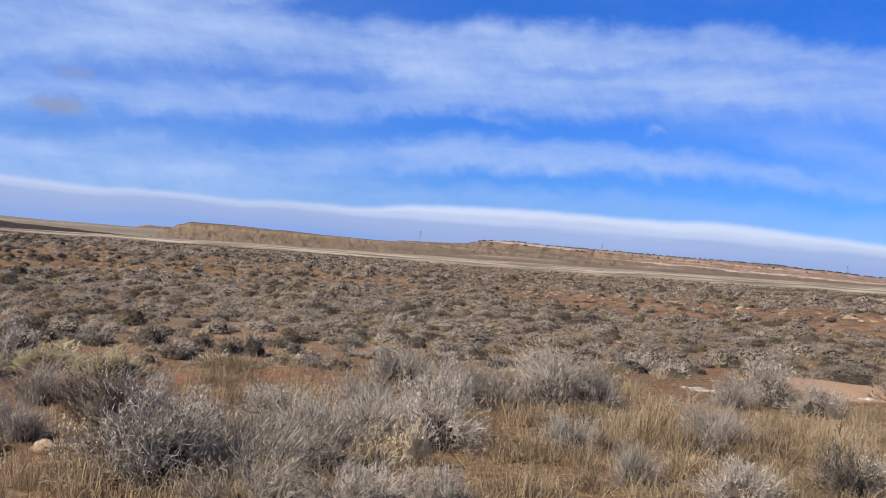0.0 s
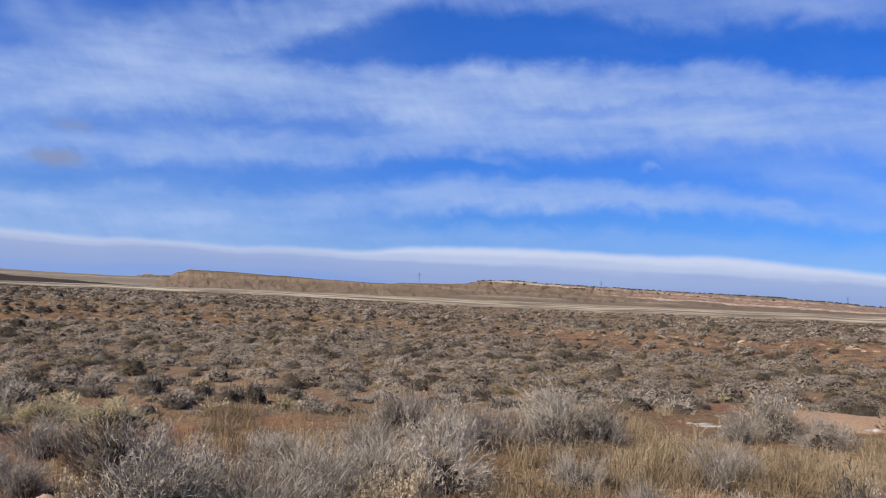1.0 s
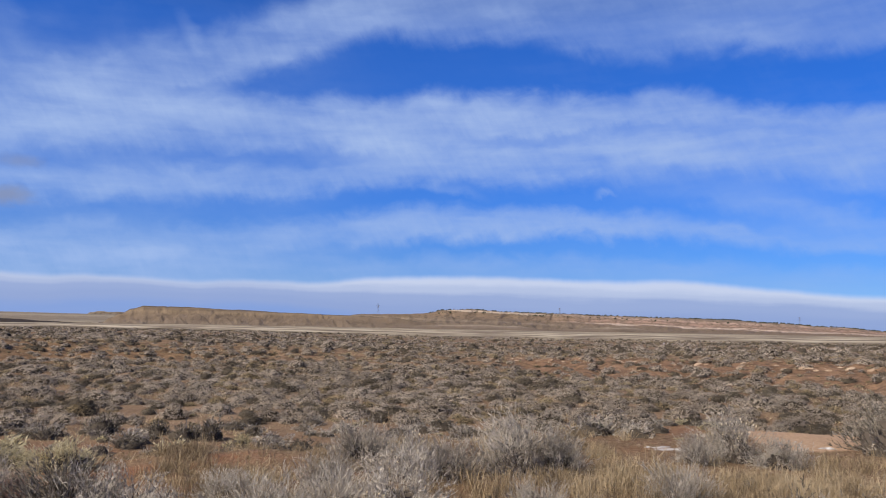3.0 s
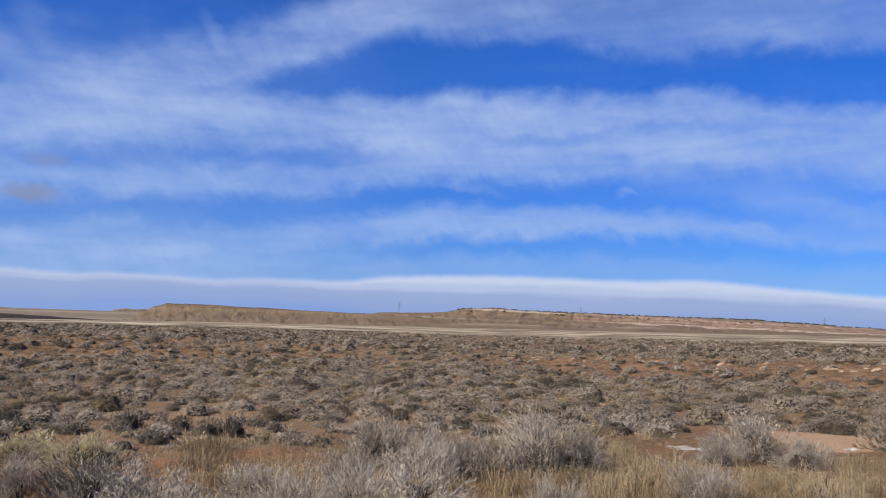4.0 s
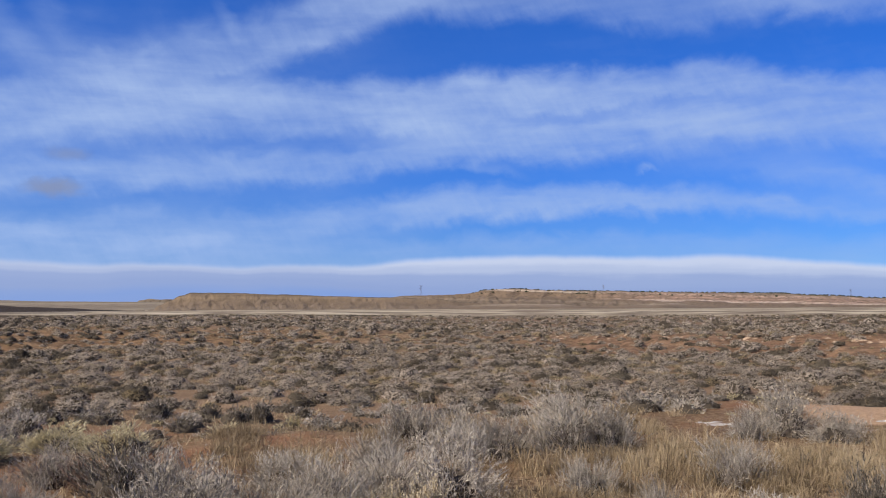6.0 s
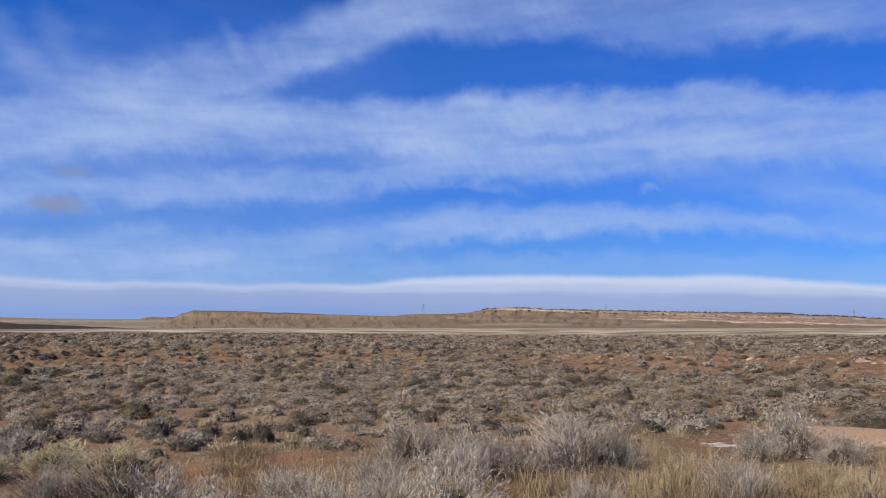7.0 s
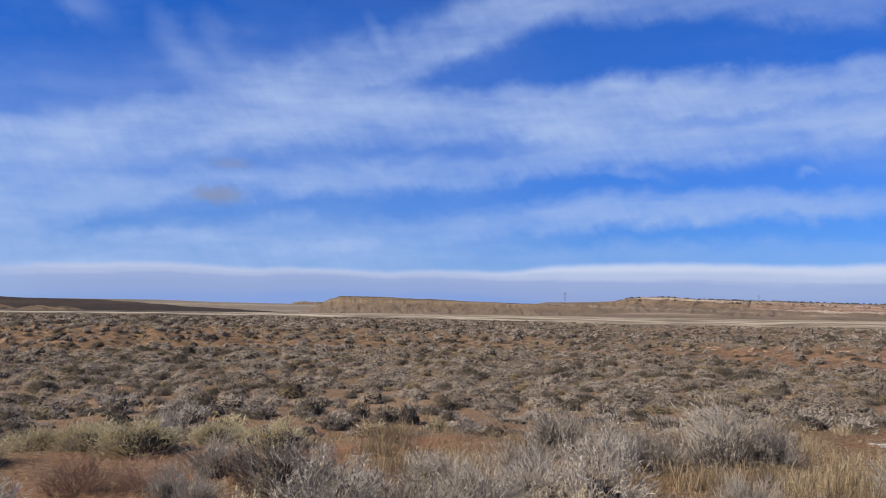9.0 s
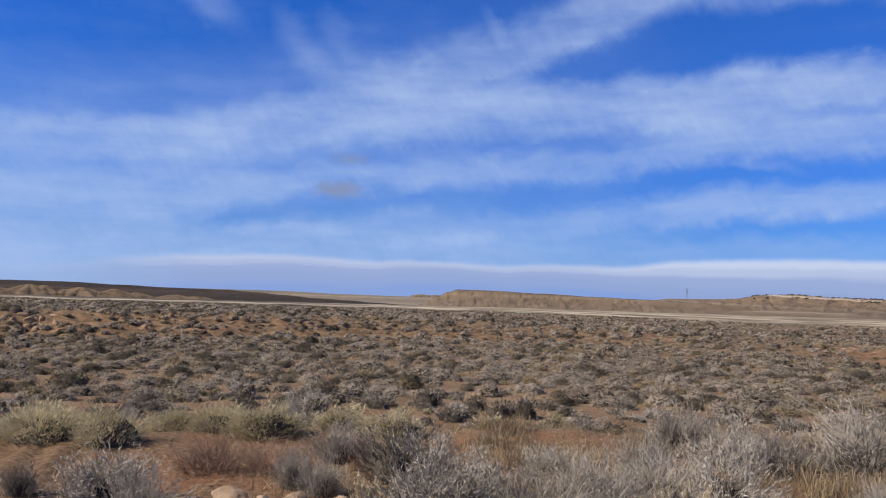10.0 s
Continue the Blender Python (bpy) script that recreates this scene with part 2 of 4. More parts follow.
def bump(n, bsdf, height, strength, distance):
    b = n.node("ShaderNodeBump")
    b.inputs["Strength"].default_value, b.inputs["Distance"].default_value = strength, distance
    n.put(b.inputs["Height"], height)
    n.put(bsdf.inputs["Normal"], b.outputs[0])


def plant_material(name, dark, mid, pale, rough=0.85, patch=0.9, through_light=0.0, clumpy=0.0):
    """A dry plant colour: varies from plant to plant, over each plant, and from twig to twig."""
    m, n, bsdf = material(name, rough)
    place = n.node("ShaderNodeNewGeometry")
    whole = n.node("ShaderNodeObjectInfo").outputs["Random"]
    patchy = n.noise(place.outputs["Position"], patch, 2, 0.5)
    fine_grain = n.noise(place.outputs["Position"], 26.0, 3, 0.6)
    twig = place.outputs["Random Per Island"]
    k = n.math("ADD", n.math("MULTIPLY", twig, 0.26), n.math("MULTIPLY", fine_grain, 0.3))
    k = n.math("ADD", k, n.math("MULTIPLY", n.math("SUBTRACT", patchy, 0.5), 0.9))
    clump = n.noise(place.outputs["Position"], 8.0, 2, 0.5)
    k = n.math("ADD", k, n.math("MULTIPLY", n.math("SUBTRACT", clump, 0.5), clumpy))
    k = n.math("ADD", k, n.math("MULTIPLY", whole, 0.22))
    n.put(bsdf.inputs["Base Color"], n.ramp(k, [(0.08, dark), (0.42, mid), (0.85, pale)]))
    if through_light:
        glow = n.node("ShaderNodeBsdfTranslucent")
        n.put(glow.inputs["Color"], bsdf.inputs["Base Color"].links[0].from_socket)
        both = n.node("ShaderNodeMixShader")
        both.inputs[0].default_value = through_light
        n.tree.links.new(bsdf.outputs[0], both.inputs[1])
        n.tree.links.new(glow.outputs[0], both.inputs[2])
        n.tree.links.new(both.outputs[0], [q for q in n.tree.nodes if q.type == "OUTPUT_MATERIAL"][0].inputs[0])
    return m



def far_material(name, dark, pale):
    """Brush seen from afar: tone by the clump and by the leaf, thin enough to let some light through."""
    m, n, bsdf = material(name, 0.9)
    place = n.node("ShaderNodeNewGeometry")
    p = place.outputs["Position"]
    k = n.math("ADD", n.math("MULTIPLY", n.noise(p, 0.8, 3, 0.5), 0.7), n.math("MULTIPLY", place.outputs["Random Per Island"], 0.1))
    k = n.math("ADD", k, n.math("MULTIPLY", n.noise(p, 13.0, 3, 0.6), 0.2))
    col = n.ramp(k, [(0.34, dark), (0.66, pale)])
    bump(n, bsdf, n.noise(p, 16.0, 4, 0.65), 1.0, 0.06)
    n.put(bsdf.inputs["Base Color"], col)
    glow = n.node("ShaderNodeBsdfTranslucent")
    n.put(glow.inputs["Color"], col)
    both = n.node("ShaderNodeMixShader")
    both.inputs[0].default_value = 0.26
    n.tree.links.new(bsdf.outputs[0], both.inputs[1])
    n.tree.links.new(glow.outputs[0], both.inputs[2])
    n.tree.links.new(both.outputs[0], [q for q in n.tree.nodes if q.type == "OUTPUT_MATERIAL"][0].inputs[0])
    return m


MAT = {}
# dark wood of stems and cores, deepened to pass for inner shade
MAT["shaded_branch"] = plant_material("shaded_branch", (0.028, 0.022, 0.017), (0.066, 0.052, 0.041), (0.135, 0.107, 0.084))
MAT["sage_twig"] = plant_material("sage_twig", (0.14, 0.118, 0.097), (0.37, 0.322, 0.27), (0.58, 0.515, 0.437), clumpy=1.0)
MAT["sage_leaf"] = plant_material("sage_leaf", (0.15, 0.127, 0.104), (0.41, 0.357, 0.298), (0.62, 0.55, 0.465), through_light=0.12, clumpy=1.0)
MAT["dark_leaf"] = plant_material("dark_leaf", (0.05, 0.042, 0.033), (0.155, 0.132, 0.103), (0.38, 0.33, 0.265), through_light=0.1, clumpy=0.8)
MAT["rabbit_twig"] = plant_material("rabbit_twig", (0.14, 0.115, 0.07), (0.36, 0.305, 0.19), (0.58, 0.50, 0.33))
MAT["rabbit_leaf"] = plant_material("rabbit_leaf", (0.26, 0.215, 0.12), (0.58, 0.50, 0.315), (0.78, 0.69, 0.47), through_light=0.25, clumpy=0.8)
MAT["seed"] = plant_material("seed", (0.40, 0.32, 0.20), (0.64, 0.54, 0.39), (0.80, 0.71, 0.55), through_light=0.2)
MAT["pale_leaf"] = plant_material("pale_leaf", (0.11, 0.085, 0.062), (0.27, 0.22, 0.16), (0.52, 0.445, 0.335), through_light=0.12)
MAT["red_twig"] = plant_material("red_twig", (0.10, 0.055, 0.04), (0.28, 0.17, 0.125), (0.46, 0.31, 0.235))
MAT["straw"] = plant_material("straw", (0.12, 0.082, 0.048), (0.375, 0.285, 0.178), (0.64, 0.525, 0.36), patch=1.6, through_light=0.2)
MAT["far_sage"] = far_material("far_sage", (0.24, 0.195, 0.153), (0.54, 0.452, 0.365))
# woody hearts, with the shade under the leaves put into the brown
MAT["shaded_heart"] = far_material("shaded_heart", (0.066, 0.052, 0.039), (0.15, 0.122, 0.094))
MAT["far_dark"] = far_material("far_dark", (0.085, 0.068, 0.05), (0.20, 0.165, 0.12))
MAT["far_tan"] = far_material("far_tan", (0.22, 0.166, 0.098), (0.46, 0.365, 0.225))
MAT["juniper"] = plant_material("juniper", (0.02, 0.025, 0.015), (0.045, 0.05, 0.03), (0.08, 0.08, 0.05))

# ground: red loam, tan litter, pale far grass
m, n, bsdf = material("desert_soil", 0.95)
pos = n.node("ShaderNodeNewGeometry").outputs["Position"]
px, py, pz = n.split(pos)
dist = n.math("SQRT", n.math("ADD", n.math("MULTIPLY", px, px), n.math("MULTIPLY", py, py)))
big = n.noise(pos, 0.11, 5, 0.55)
mid = n.noise(pos, 0.9, 5, 0.6)
small = n.noise(pos, 14.0, 6, 0.65)
pebble = n.noise(pos, 70.0, 3, 0.6)
red = n.ramp(n.math("ADD", n.math("MULTIPLY", mid, 0.6), n.math("MULTIPLY", small, 0.4)), [(0.3, (0.15, 0.070, 0.038)), (0.5, (0.27, 0.137, 0.075)), (0.7, (0.40, 0.232, 0.138))])
litter = n.ramp(small, [(0.3, (0.075, 0.044, 0.026)), (0.5, (0.175, 0.108, 0.064)), (0.72, (0.32, 0.225, 0.145))])
near_straw = n.math("MULTIPLY", n.step(dist, 13, 9), n.step(px, -3.8, -2.4))
litter = n.mix(n.math("MULTIPLY", near_straw, 0.35), litter, n.ramp(small, [(0.3, (0.12, 0.074, 0.04)), (0.5, (0.245, 0.168, 0.098)), (0.72, (0.42, 0.32, 0.20))]))
cover = n.math("ADD", n.math("MULTIPLY", big, 0.6), n.math("MULTIPLY", mid, 0.4))
cover = n.math("ADD", cover, n.math("MULTIPLY", n.step(dist, 17, 23), n.step(dist, 48, 40, 0.0, 0.07)))
grassy = n.step(cover, 0.38, 0.52)
near = n.mix(grassy, red, litter)
flat_soil = n.ramp(n.math("ADD", n.math("MULTIPLY", mid, 0.5), n.math("MULTIPLY", small, 0.5)), [(0.32, (0.125, 0.082, 0.053)), (0.5, (0.24, 0.16, 0.103)), (0.7, (0.38, 0.27, 0.18))])
near = n.mix(n.math("MULTIPLY", n.step(dist, 15, 20), n.step(big, 0.62, 0.46, 0.25, 0.85)), near, flat_soil)
bare = n.math("MULTIPLY", n.math("MULTIPLY", n.step(dist, 35, 39), n.step(dist, 56, 50)), n.step(px, 5, 9))
near = n.mix(n.math("MULTIPLY", bare, 0.4), near, red)
face = n.math("MULTIPLY", n.math("MULTIPLY", n.step(dist, 42, 45), n.step(dist, 60, 54)), n.step(px, -4, -12))
near = n.mix(n.math("MULTIPLY", face, 0.6), near, n.ramp(mid, [(0.35, (0.17, 0.095, 0.048)), (0.65, (0.36, 0.22, 0.115))]))
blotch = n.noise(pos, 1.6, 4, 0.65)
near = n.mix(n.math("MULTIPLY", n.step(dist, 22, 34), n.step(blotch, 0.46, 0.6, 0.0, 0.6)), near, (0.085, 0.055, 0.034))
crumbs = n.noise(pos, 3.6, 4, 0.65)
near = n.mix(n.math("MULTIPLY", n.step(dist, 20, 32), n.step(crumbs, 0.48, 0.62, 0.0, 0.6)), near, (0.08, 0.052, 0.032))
off_x, off_y = n.math("SUBTRACT", px, 6.55), n.math("SUBTRACT", py, 12.4)
pad_long = n.math("DIVIDE", n.math("ADD", n.math("MULTIPLY", off_x, 0.47), n.math("MULTIPLY", off_y, 0.88)), 1.7)
pad_wide = n.math("DIVIDE", n.math("SUBTRACT", n.math("MULTIPLY", off_x, 0.88), n.math("MULTIPLY", off_y, 0.47)), 0.85)
pad = n.math("SQRT", n.math("ADD", n.math("MULTIPLY", pad_long, pad_long), n.math("MULTIPLY", pad_wide, pad_wide)))
pad = n.math("ADD", pad, n.math("MULTIPLY", n.math("SUBTRACT", mid, 0.5), 0.9))
near = n.mix(n.step(pad, 1.05, 0.9), near, n.ramp(small, [(0.3, (0.33, 0.205, 0.125)), (0.7, (0.49, 0.335, 0.22))]))
way_round = n.math("MULTIPLY", n.math("ARCTAN2", px, py), 57.29578)
streak = n.noise(n.xyz(n.math("MULTIPLY", way_round, 0.2), n.math("MULTIPLY", n.math("LOGARITHM", dist, 2.718), 3.4), 0.0), 1.0, 5, 0.55, 0.5)
far_soil = n.ramp(streak, [(0.36, (0.145, 0.112, 0.08)), (0.46, (0.215, 0.168, 0.12)), (0.54, (0.29, 0.24, 0.17)), (0.66, (0.47, 0.40, 0.30))])
pale_flat = n.math("MULTIPLY", n.step(dist, 215, 270), n.step(dist, 520, 380))
far_soil = n.mix(n.math("MULTIPLY", pale_flat, n.step(streak, 0.44, 0.62, 0.0, 0.85)), far_soil, (0.47, 0.40, 0.305))
away = n.step(n.math("ADD", dist, n.math("MULTIPLY", n.math("SUBTRACT", big, 0.5), 50.0)), 110, 190)
# a cloud's shadow on the far plain, painted into the soil colour
cloud_shade = n.math("MULTIPLY", n.step(n.math("ADD", way_round, n.math("MULTIPLY", n.math("SUBTRACT", streak, 0.5), 22.0)), -20, -27), n.step(dist, 300, 420))
far_soil = n.mix(n.math("MULTIPLY", cloud_shade, 0.85), far_soil, (0.055, 0.045, 0.035))
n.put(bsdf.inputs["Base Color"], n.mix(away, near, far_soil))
bump(n, bsdf, n.math("ADD", n.math("MULTIPLY", small, 0.7), n.math("MULTIPLY", pebble, 0.3)), 1.0, 0.05)
MAT["soil"] = m


def strata_material(name, cap, bandcol, slope, foot, z0, z1):
    """Layered badland rock: foot, slope and bands by height, gullied by noise."""
    m, n, bsdf = material(name, 0.95)
    p = n.node("ShaderNodeNewGeometry").outputs["Position"]
    x, y, z = n.split(p)
    h = n.step(z, z0, z1, kind="LINEAR")
    wob = n.noise(p, 0.02, 4, 0.55)
    h = n.math("ADD", h, n.math("MULTIPLY", n.math("SUBTRACT", wob, 0.5), 0.28))
    col = n.ramp(h, [(0.0, foot), (0.25, slope), (0.5, tuple(0.7 * a + 0.3 * b for a, b in zip(slope, bandcol))), (0.64, bandcol), (0.72, slope), (0.84, cap), (1.0, tuple(0.8 * a for a in cap))])
    mott = n.noise(n.xyz(n.math("MULTIPLY", x, 0.03), n.math("MULTIPLY", y, 0.008), n.math("MULTIPLY", z, 0.02)), 1.0, 6, 0.7)
    col = n.mix(n.step(mott, 0.42, 0.7, 0.0, 0.45), col, tuple(0.42 * c for c in slope))
    ledge = n.noise(n.xyz(n.math("MULTIPLY", x, 0.004), n.math("MULTIPLY", y, 0.004), n.math("MULTIPLY", z, 0.35)), 1.0, 4, 0.6)
    col = n.mix(n.step(n.math("ADD", n.math("ADD", ledge, n.step(h, 0.35, 0.7, -0.12, 0.03)), n.math("MULTIPLY", n.math("SUBTRACT", mott, 0.5), 0.5)), 0.54, 0.66, 0.0, 0.5), col, bandcol)
    n.put(bsdf.inputs["Base Color"], col)
    bump(n, bsdf, n.noise(p, 0.15, 6, 0.65), 0.8, 3.0)
    return m


MAT["mesa"] = strata_material("mesa_shale", (0.185, 0.133, 0.086), (0.24, 0.174, 0.112), (0.175, 0.126, 0.085), (0.20, 0.154, 0.11), -8, 36)

m, n, bsdf = material("ridge_rock", 0.95)
p = n.node("ShaderNodeNewGeometry").outputs["Position"]
x, y, z = n.split(p)
level = n.math("ADD", z, n.math("MULTIPLY", n.math("SUBTRACT", x, 250.0), 0.034))  # the beds dip gently
thick = n.noise(n.xyz(n.math("MULTIPLY", x, 0.012), n.math("MULTIPLY", y, 0.006), n.math("MULTIPLY", level, 0.04)), 1.0, 6, 0.7)
level = n.math("ADD", level, n.math("MULTIPLY", n.math("SUBTRACT", thick, 0.5), 20.0))
bed_at = n.step(level, -8, 52, kind="LINEAR")
brown_beds = n.ramp(bed_at, [(0.0, (0.23, 0.18, 0.13)), (0.24, (0.16, 0.117, 0.08)), (0.34, (0.25, 0.19, 0.135)), (0.42, (0.165, 0.118, 0.08)), (0.62, (0.215, 0.15, 0.10)), (0.76, (0.19, 0.132, 0.09)), (0.81, (0.54, 0.43, 0.33)), (0.87, (0.50, 0.38, 0.285)), (0.90, (0.16, 0.115, 0.08)), (0.95, (0.46, 0.36, 0.27)), (1.0, (0.30, 0.23, 0.165))])
pink_beds = n.ramp(bed_at, [(0.0, (0.23, 0.18, 0.13)), (0.34, (0.17, 0.122, 0.085)), (0.46, (0.19, 0.13, 0.09)), (0.505, (0.60, 0.485, 0.40)), (0.55, (0.52, 0.37, 0.285)), (0.59, (0.22, 0.138, 0.10)), (0.68, (0.40, 0.262, 0.197)), (0.75, (0.225, 0.148, 0.11)), (0.84, (0.42, 0.295, 0.23)), (0.92, (0.24, 0.168, 0.125)), (1.0, (0.20, 0.15, 0.11))])
wash = n.noise(n.xyz(n.math("MULTIPLY", x, 0.03), n.math("MULTIPLY", y, 0.01), n.math("MULTIPLY", z, 0.02)), 1.0, 5, 0.65)
beds = n.mix(n.step(n.math("ADD", x, n.math("MULTIPLY", n.math("SUBTRACT", wash, 0.5), 500.0)), 380, 640), brown_beds, pink_beds)
beds = n.mix(n.step(wash, 0.43, 0.62, 0.0, 0.7), beds, (0.19, 0.135, 0.095))
scrub = n.noise(p, 0.09, 4, 0.7)
beds = n.mix(n.step(scrub, 0.52, 0.6, 0.0, 0.8), beds, (0.075, 0.06, 0.042))
n.put(bsdf.inputs["Base Color"], beds)
bump(n, bsdf, n.noise(p, 0.12, 6, 0.65), 0.8, 4.0)
MAT["ridge"] = m
MAT["knoll"] = strata_material("knoll_shale", (0.21, 0.155, 0.11), (0.30, 0.235, 0.17), (0.165, 0.12, 0.085), (0.24, 0.19, 0.135), -8, 8)
MAT["plateau"] = strata_material("plateau_rock", (0.20, 0.165, 0.12), (0.30, 0.25, 0.19), (0.2, 0.16, 0.12), (0.27, 0.23, 0.18), -10, 34)
# shale under cloud: the shadow is part of this near-black colour
MAT["shale"] = strata_material("shaded_shale", (0.034, 0.025, 0.020), (0.065, 0.046, 0.033), (0.04, 0.029, 0.022), (0.035, 0.026, 0.02), -8, 14)



def cap_material(name, pale, dark):
    """Broken caprock: pale ledges, dark scrub between."""
    m, n, bsdf = material(name, 0.95)
    p = n.node("ShaderNodeNewGeometry").outputs["Position"]
    x, y, z = n.split(p)
    scrub = n.noise(p, 0.045, 6, 0.7)
    ledge = n.noise(n.xyz(n.math("MULTIPLY", x, 0.006), n.math("MULTIPLY", y, 0.006), n.math("MULTIPLY", z, 0.5)), 1.0, 4, 0.6)
    col = n.ramp(ledge, [(0.38, tuple(0.6 * c for c in pale)), (0.56, pale)])
    n.put(bsdf.inputs["Base Color"], n.mix(n.step(scrub, 0.48, 0.58, 0.0, 0.85), col, dark))
    bump(n, bsdf, n.noise(p, 0.15, 6, 0.65), 0.8, 3.0)
    return m


MAT["mesa_cap"] = cap_material("mesa_caprock", (0.135, 0.10, 0.066), (0.07, 0.056, 0.04))
m, n, bsdf = material("bare_clay", 0.95)
p = n.node("ShaderNodeNewGeometry").outputs["Position"]
n.put(bsdf.inputs["Base Color"], n.ramp(n.noise(p, 0.08, 5, 0.6), [(0.35, (0.065, 0.045, 0.030)), (0.6, (0.19, 0.132, 0.084))]))
bump(n, bsdf, n.noise(p, 0.3, 5, 0.6), 0.7, 1.0)
MAT["clay"] = m

m, n, bsdf = material("sandstone", 0.9)
p = n.node("ShaderNodeNewGeometry").outputs["Position"]
tone = n.node("ShaderNodeObjectInfo").outputs["Random"]
a = n.noise(p, 9.0, 6, 0.65)
k = n.math("ADD", n.math("MULTIPLY", a, 0.8), n.math("MULTIPLY", tone, 0.2))
n.put(bsdf.inputs["Base Color"], n.ramp(k, [(0.3, (0.20, 0.132, 0.085)), (0.5, (0.36, 0.255, 0.175)), (0.75, (0.52, 0.41, 0.305))]))
bump(n, bsdf, a, 0.6, 0.02)
MAT["stone"] = m

m, n, bsdf = material("ledge_rock", 0.95)
p = n.node("ShaderNodeNewGeometry").outputs["Position"]
a = n.noise(p, 3.0, 6, 0.7)
n.put(bsdf.inputs["Base Color"], n.ramp(a, [(0.3, (0.16, 0.095, 0.055)), (0.5, (0.30, 0.195, 0.12)), (0.72, (0.45, 0.33, 0.23))]))
bump(n, bsdf, a, 1.0, 0.1)
MAT["ledge"] = m
m, n, bsdf = material("old_snow", 0.6)
p = n.node("ShaderNodeNewGeometry").outputs["Position"]
n.put(bsdf.inputs["Base Color"], n.ramp(n.noise(p, 12.0, 5, 0.6), [(0.38, (0.26, 0.20, 0.16)), (0.64, (0.58, 0.56, 0.55))]))
MAT["snow"] = m
m, n, bsdf = material("galvanised_steel", 0.5)
bsdf.inputs["Metallic"].default_value = 0.7
n.put(bsdf.inputs["Base Color"], n.ramp(n.noise(None, 8.0, 3), [(0.3, (0.3, 0.3, 0.32)), (0.7, (0.42, 0.42, 0.44))]))
MAT["steel"] = m

# ---- the land ----


def between(v, stops):
    """A broken line through (place, value) pairs, eased at the corners."""
    if v <= stops[0][0]:
        return stops[0][1]
    for (a, p), (b, q) in zip(stops, stops[1:]):
        if v <= b:
            k = (v - a) / (b - a)
            return p + (q - p) * k * k * (3 - 2 * k)
    return stops[-1][1]


def ease(v, a, b):
    k = min(1.0, max(0.0, (v - a) / (b - a)))
    return k * k * (3 - 2 * k)


BANK_FOOT = [(-60, 43), (-40, 44), (-16, 48), (0, 50), (9, 44), (19, 40), (32, 37), (60, 36)]
BANK_RUN = [(-60, 7), (-30, 8), (-14, 13), (0, 10), (9, 11), (19, 12), (60, 12)]
BANK_TOP = [(-60, 0.6), (-30, 0.36), (-16, 0.2), (-5, -0.05), (5, -0.32), (12, -0.38), (20, -0.28), (32, -0.05), (60, 0.1)]
BENCH_END = [(-60, 9.5), (-30, 10.0), (-20, 9.6), (0, 10.4), (10, 11.5), (20, 14.0), (60, 15.0)]


def land(x, y):
    """The height of the ground."""
    d = math.hypot(x, y)
    u = math.degrees(math.atan2(x, y))
    if abs(u) > 60:
        u = 60 if u > 0 else -60
    edge_at = between(u, BENCH_END) + 0.8 * noise.noise((u * 0.12, 0.3, 0))
    foot = between(u, BANK_FOOT) + 2.6 * noise.noise((u * 0.09, 4.3, 0)) + 1.6 * noise.noise((u * 0.4, 1.3, 0))
    z = -0.75 * ease(d, edge_at, edge_at + 5.0)
    crown = between(u, BANK_TOP) + 0.16 * noise.noise((u * 0.16, 8.8, 0))
    z += (crown + 0.75) * ease(d, foot, foot + between(u, BANK_RUN))
    if d > 60:
        z -= 0.0036 * (min(d, 2100) - 60)
    amp = 0.05 + 0.10 * ease(d, 12, 45) + 0.5 * ease(d, 150, 700)
    size = 0.45 if d < 60 else 0.45 * 60 / d
    z += amp * noise.noise((x * size, y * size, 2.0)) * 0.9
    if x < -3.8 and 5.4 < y < 7.4:
        track = ease(y, 5.5, 5.9) * (1 - ease(y, 6.9, 7.3)) * ease(-x, 3.9, 5.0)
        z += track * (0.028 * math.sin(y * 26 + 0.6 * math.sin(x * 1.3)) - 0.03)
    if d < 90:
        z += 0.025 * noise.noise((x * 1.9, y * 1.9, 5.0)) + 0.012 * noise.noise((x * 5.1, y * 5.1, 6.0))
        z += 0.10 * ease(d, 26, 38) * noise.noise((x * 0.8, y * 0.8, 15.0)) + 0.14 * ease(d, 38, 43) * noise.noise((x * 1.5, y * 1.5, 25.0))
        gully = noise.noise((u * 0.9, d * 0.05, 3.0))
        z -= 0.34 * max(0.0, gully) * ease(d, foot - 1, foot + 4) * (1 - ease(d, foot + 9, foot + 16))
    return z


def mesh_object(name, verts, faces, mat, parent=None, smooth=False, second=None, second_faces=None):
    me = bpy.data.meshes.new(name)
    me.from_pydata(verts if isinstance(verts, list) else verts.tolist(), [], faces if isinstance(faces, list) else faces.tolist())
    me.materials.append(mat)
    if second is not None:
        me.materials.append(second)
        me.polygons.foreach_set("material_index", np.asarray(second_faces, dtype=np.int32))
    if smooth:
        me.polygons.foreach_set("use_smooth", np.ones(len(me.polygons), dtype=bool))
    me.update()
    ob = new(name, me)
    if parent is not None:
        ob.parent = parent
    return ob


def grid_faces(rows, cols, closed=False):
    f = []
    for i in range(rows - 1):
        for j in range(cols if closed else cols - 1):
            k = (j + 1) % cols
            f.append((i * cols + j, i * cols + k, (i + 1) * cols + k, (i + 1) * cols + j))
    return f


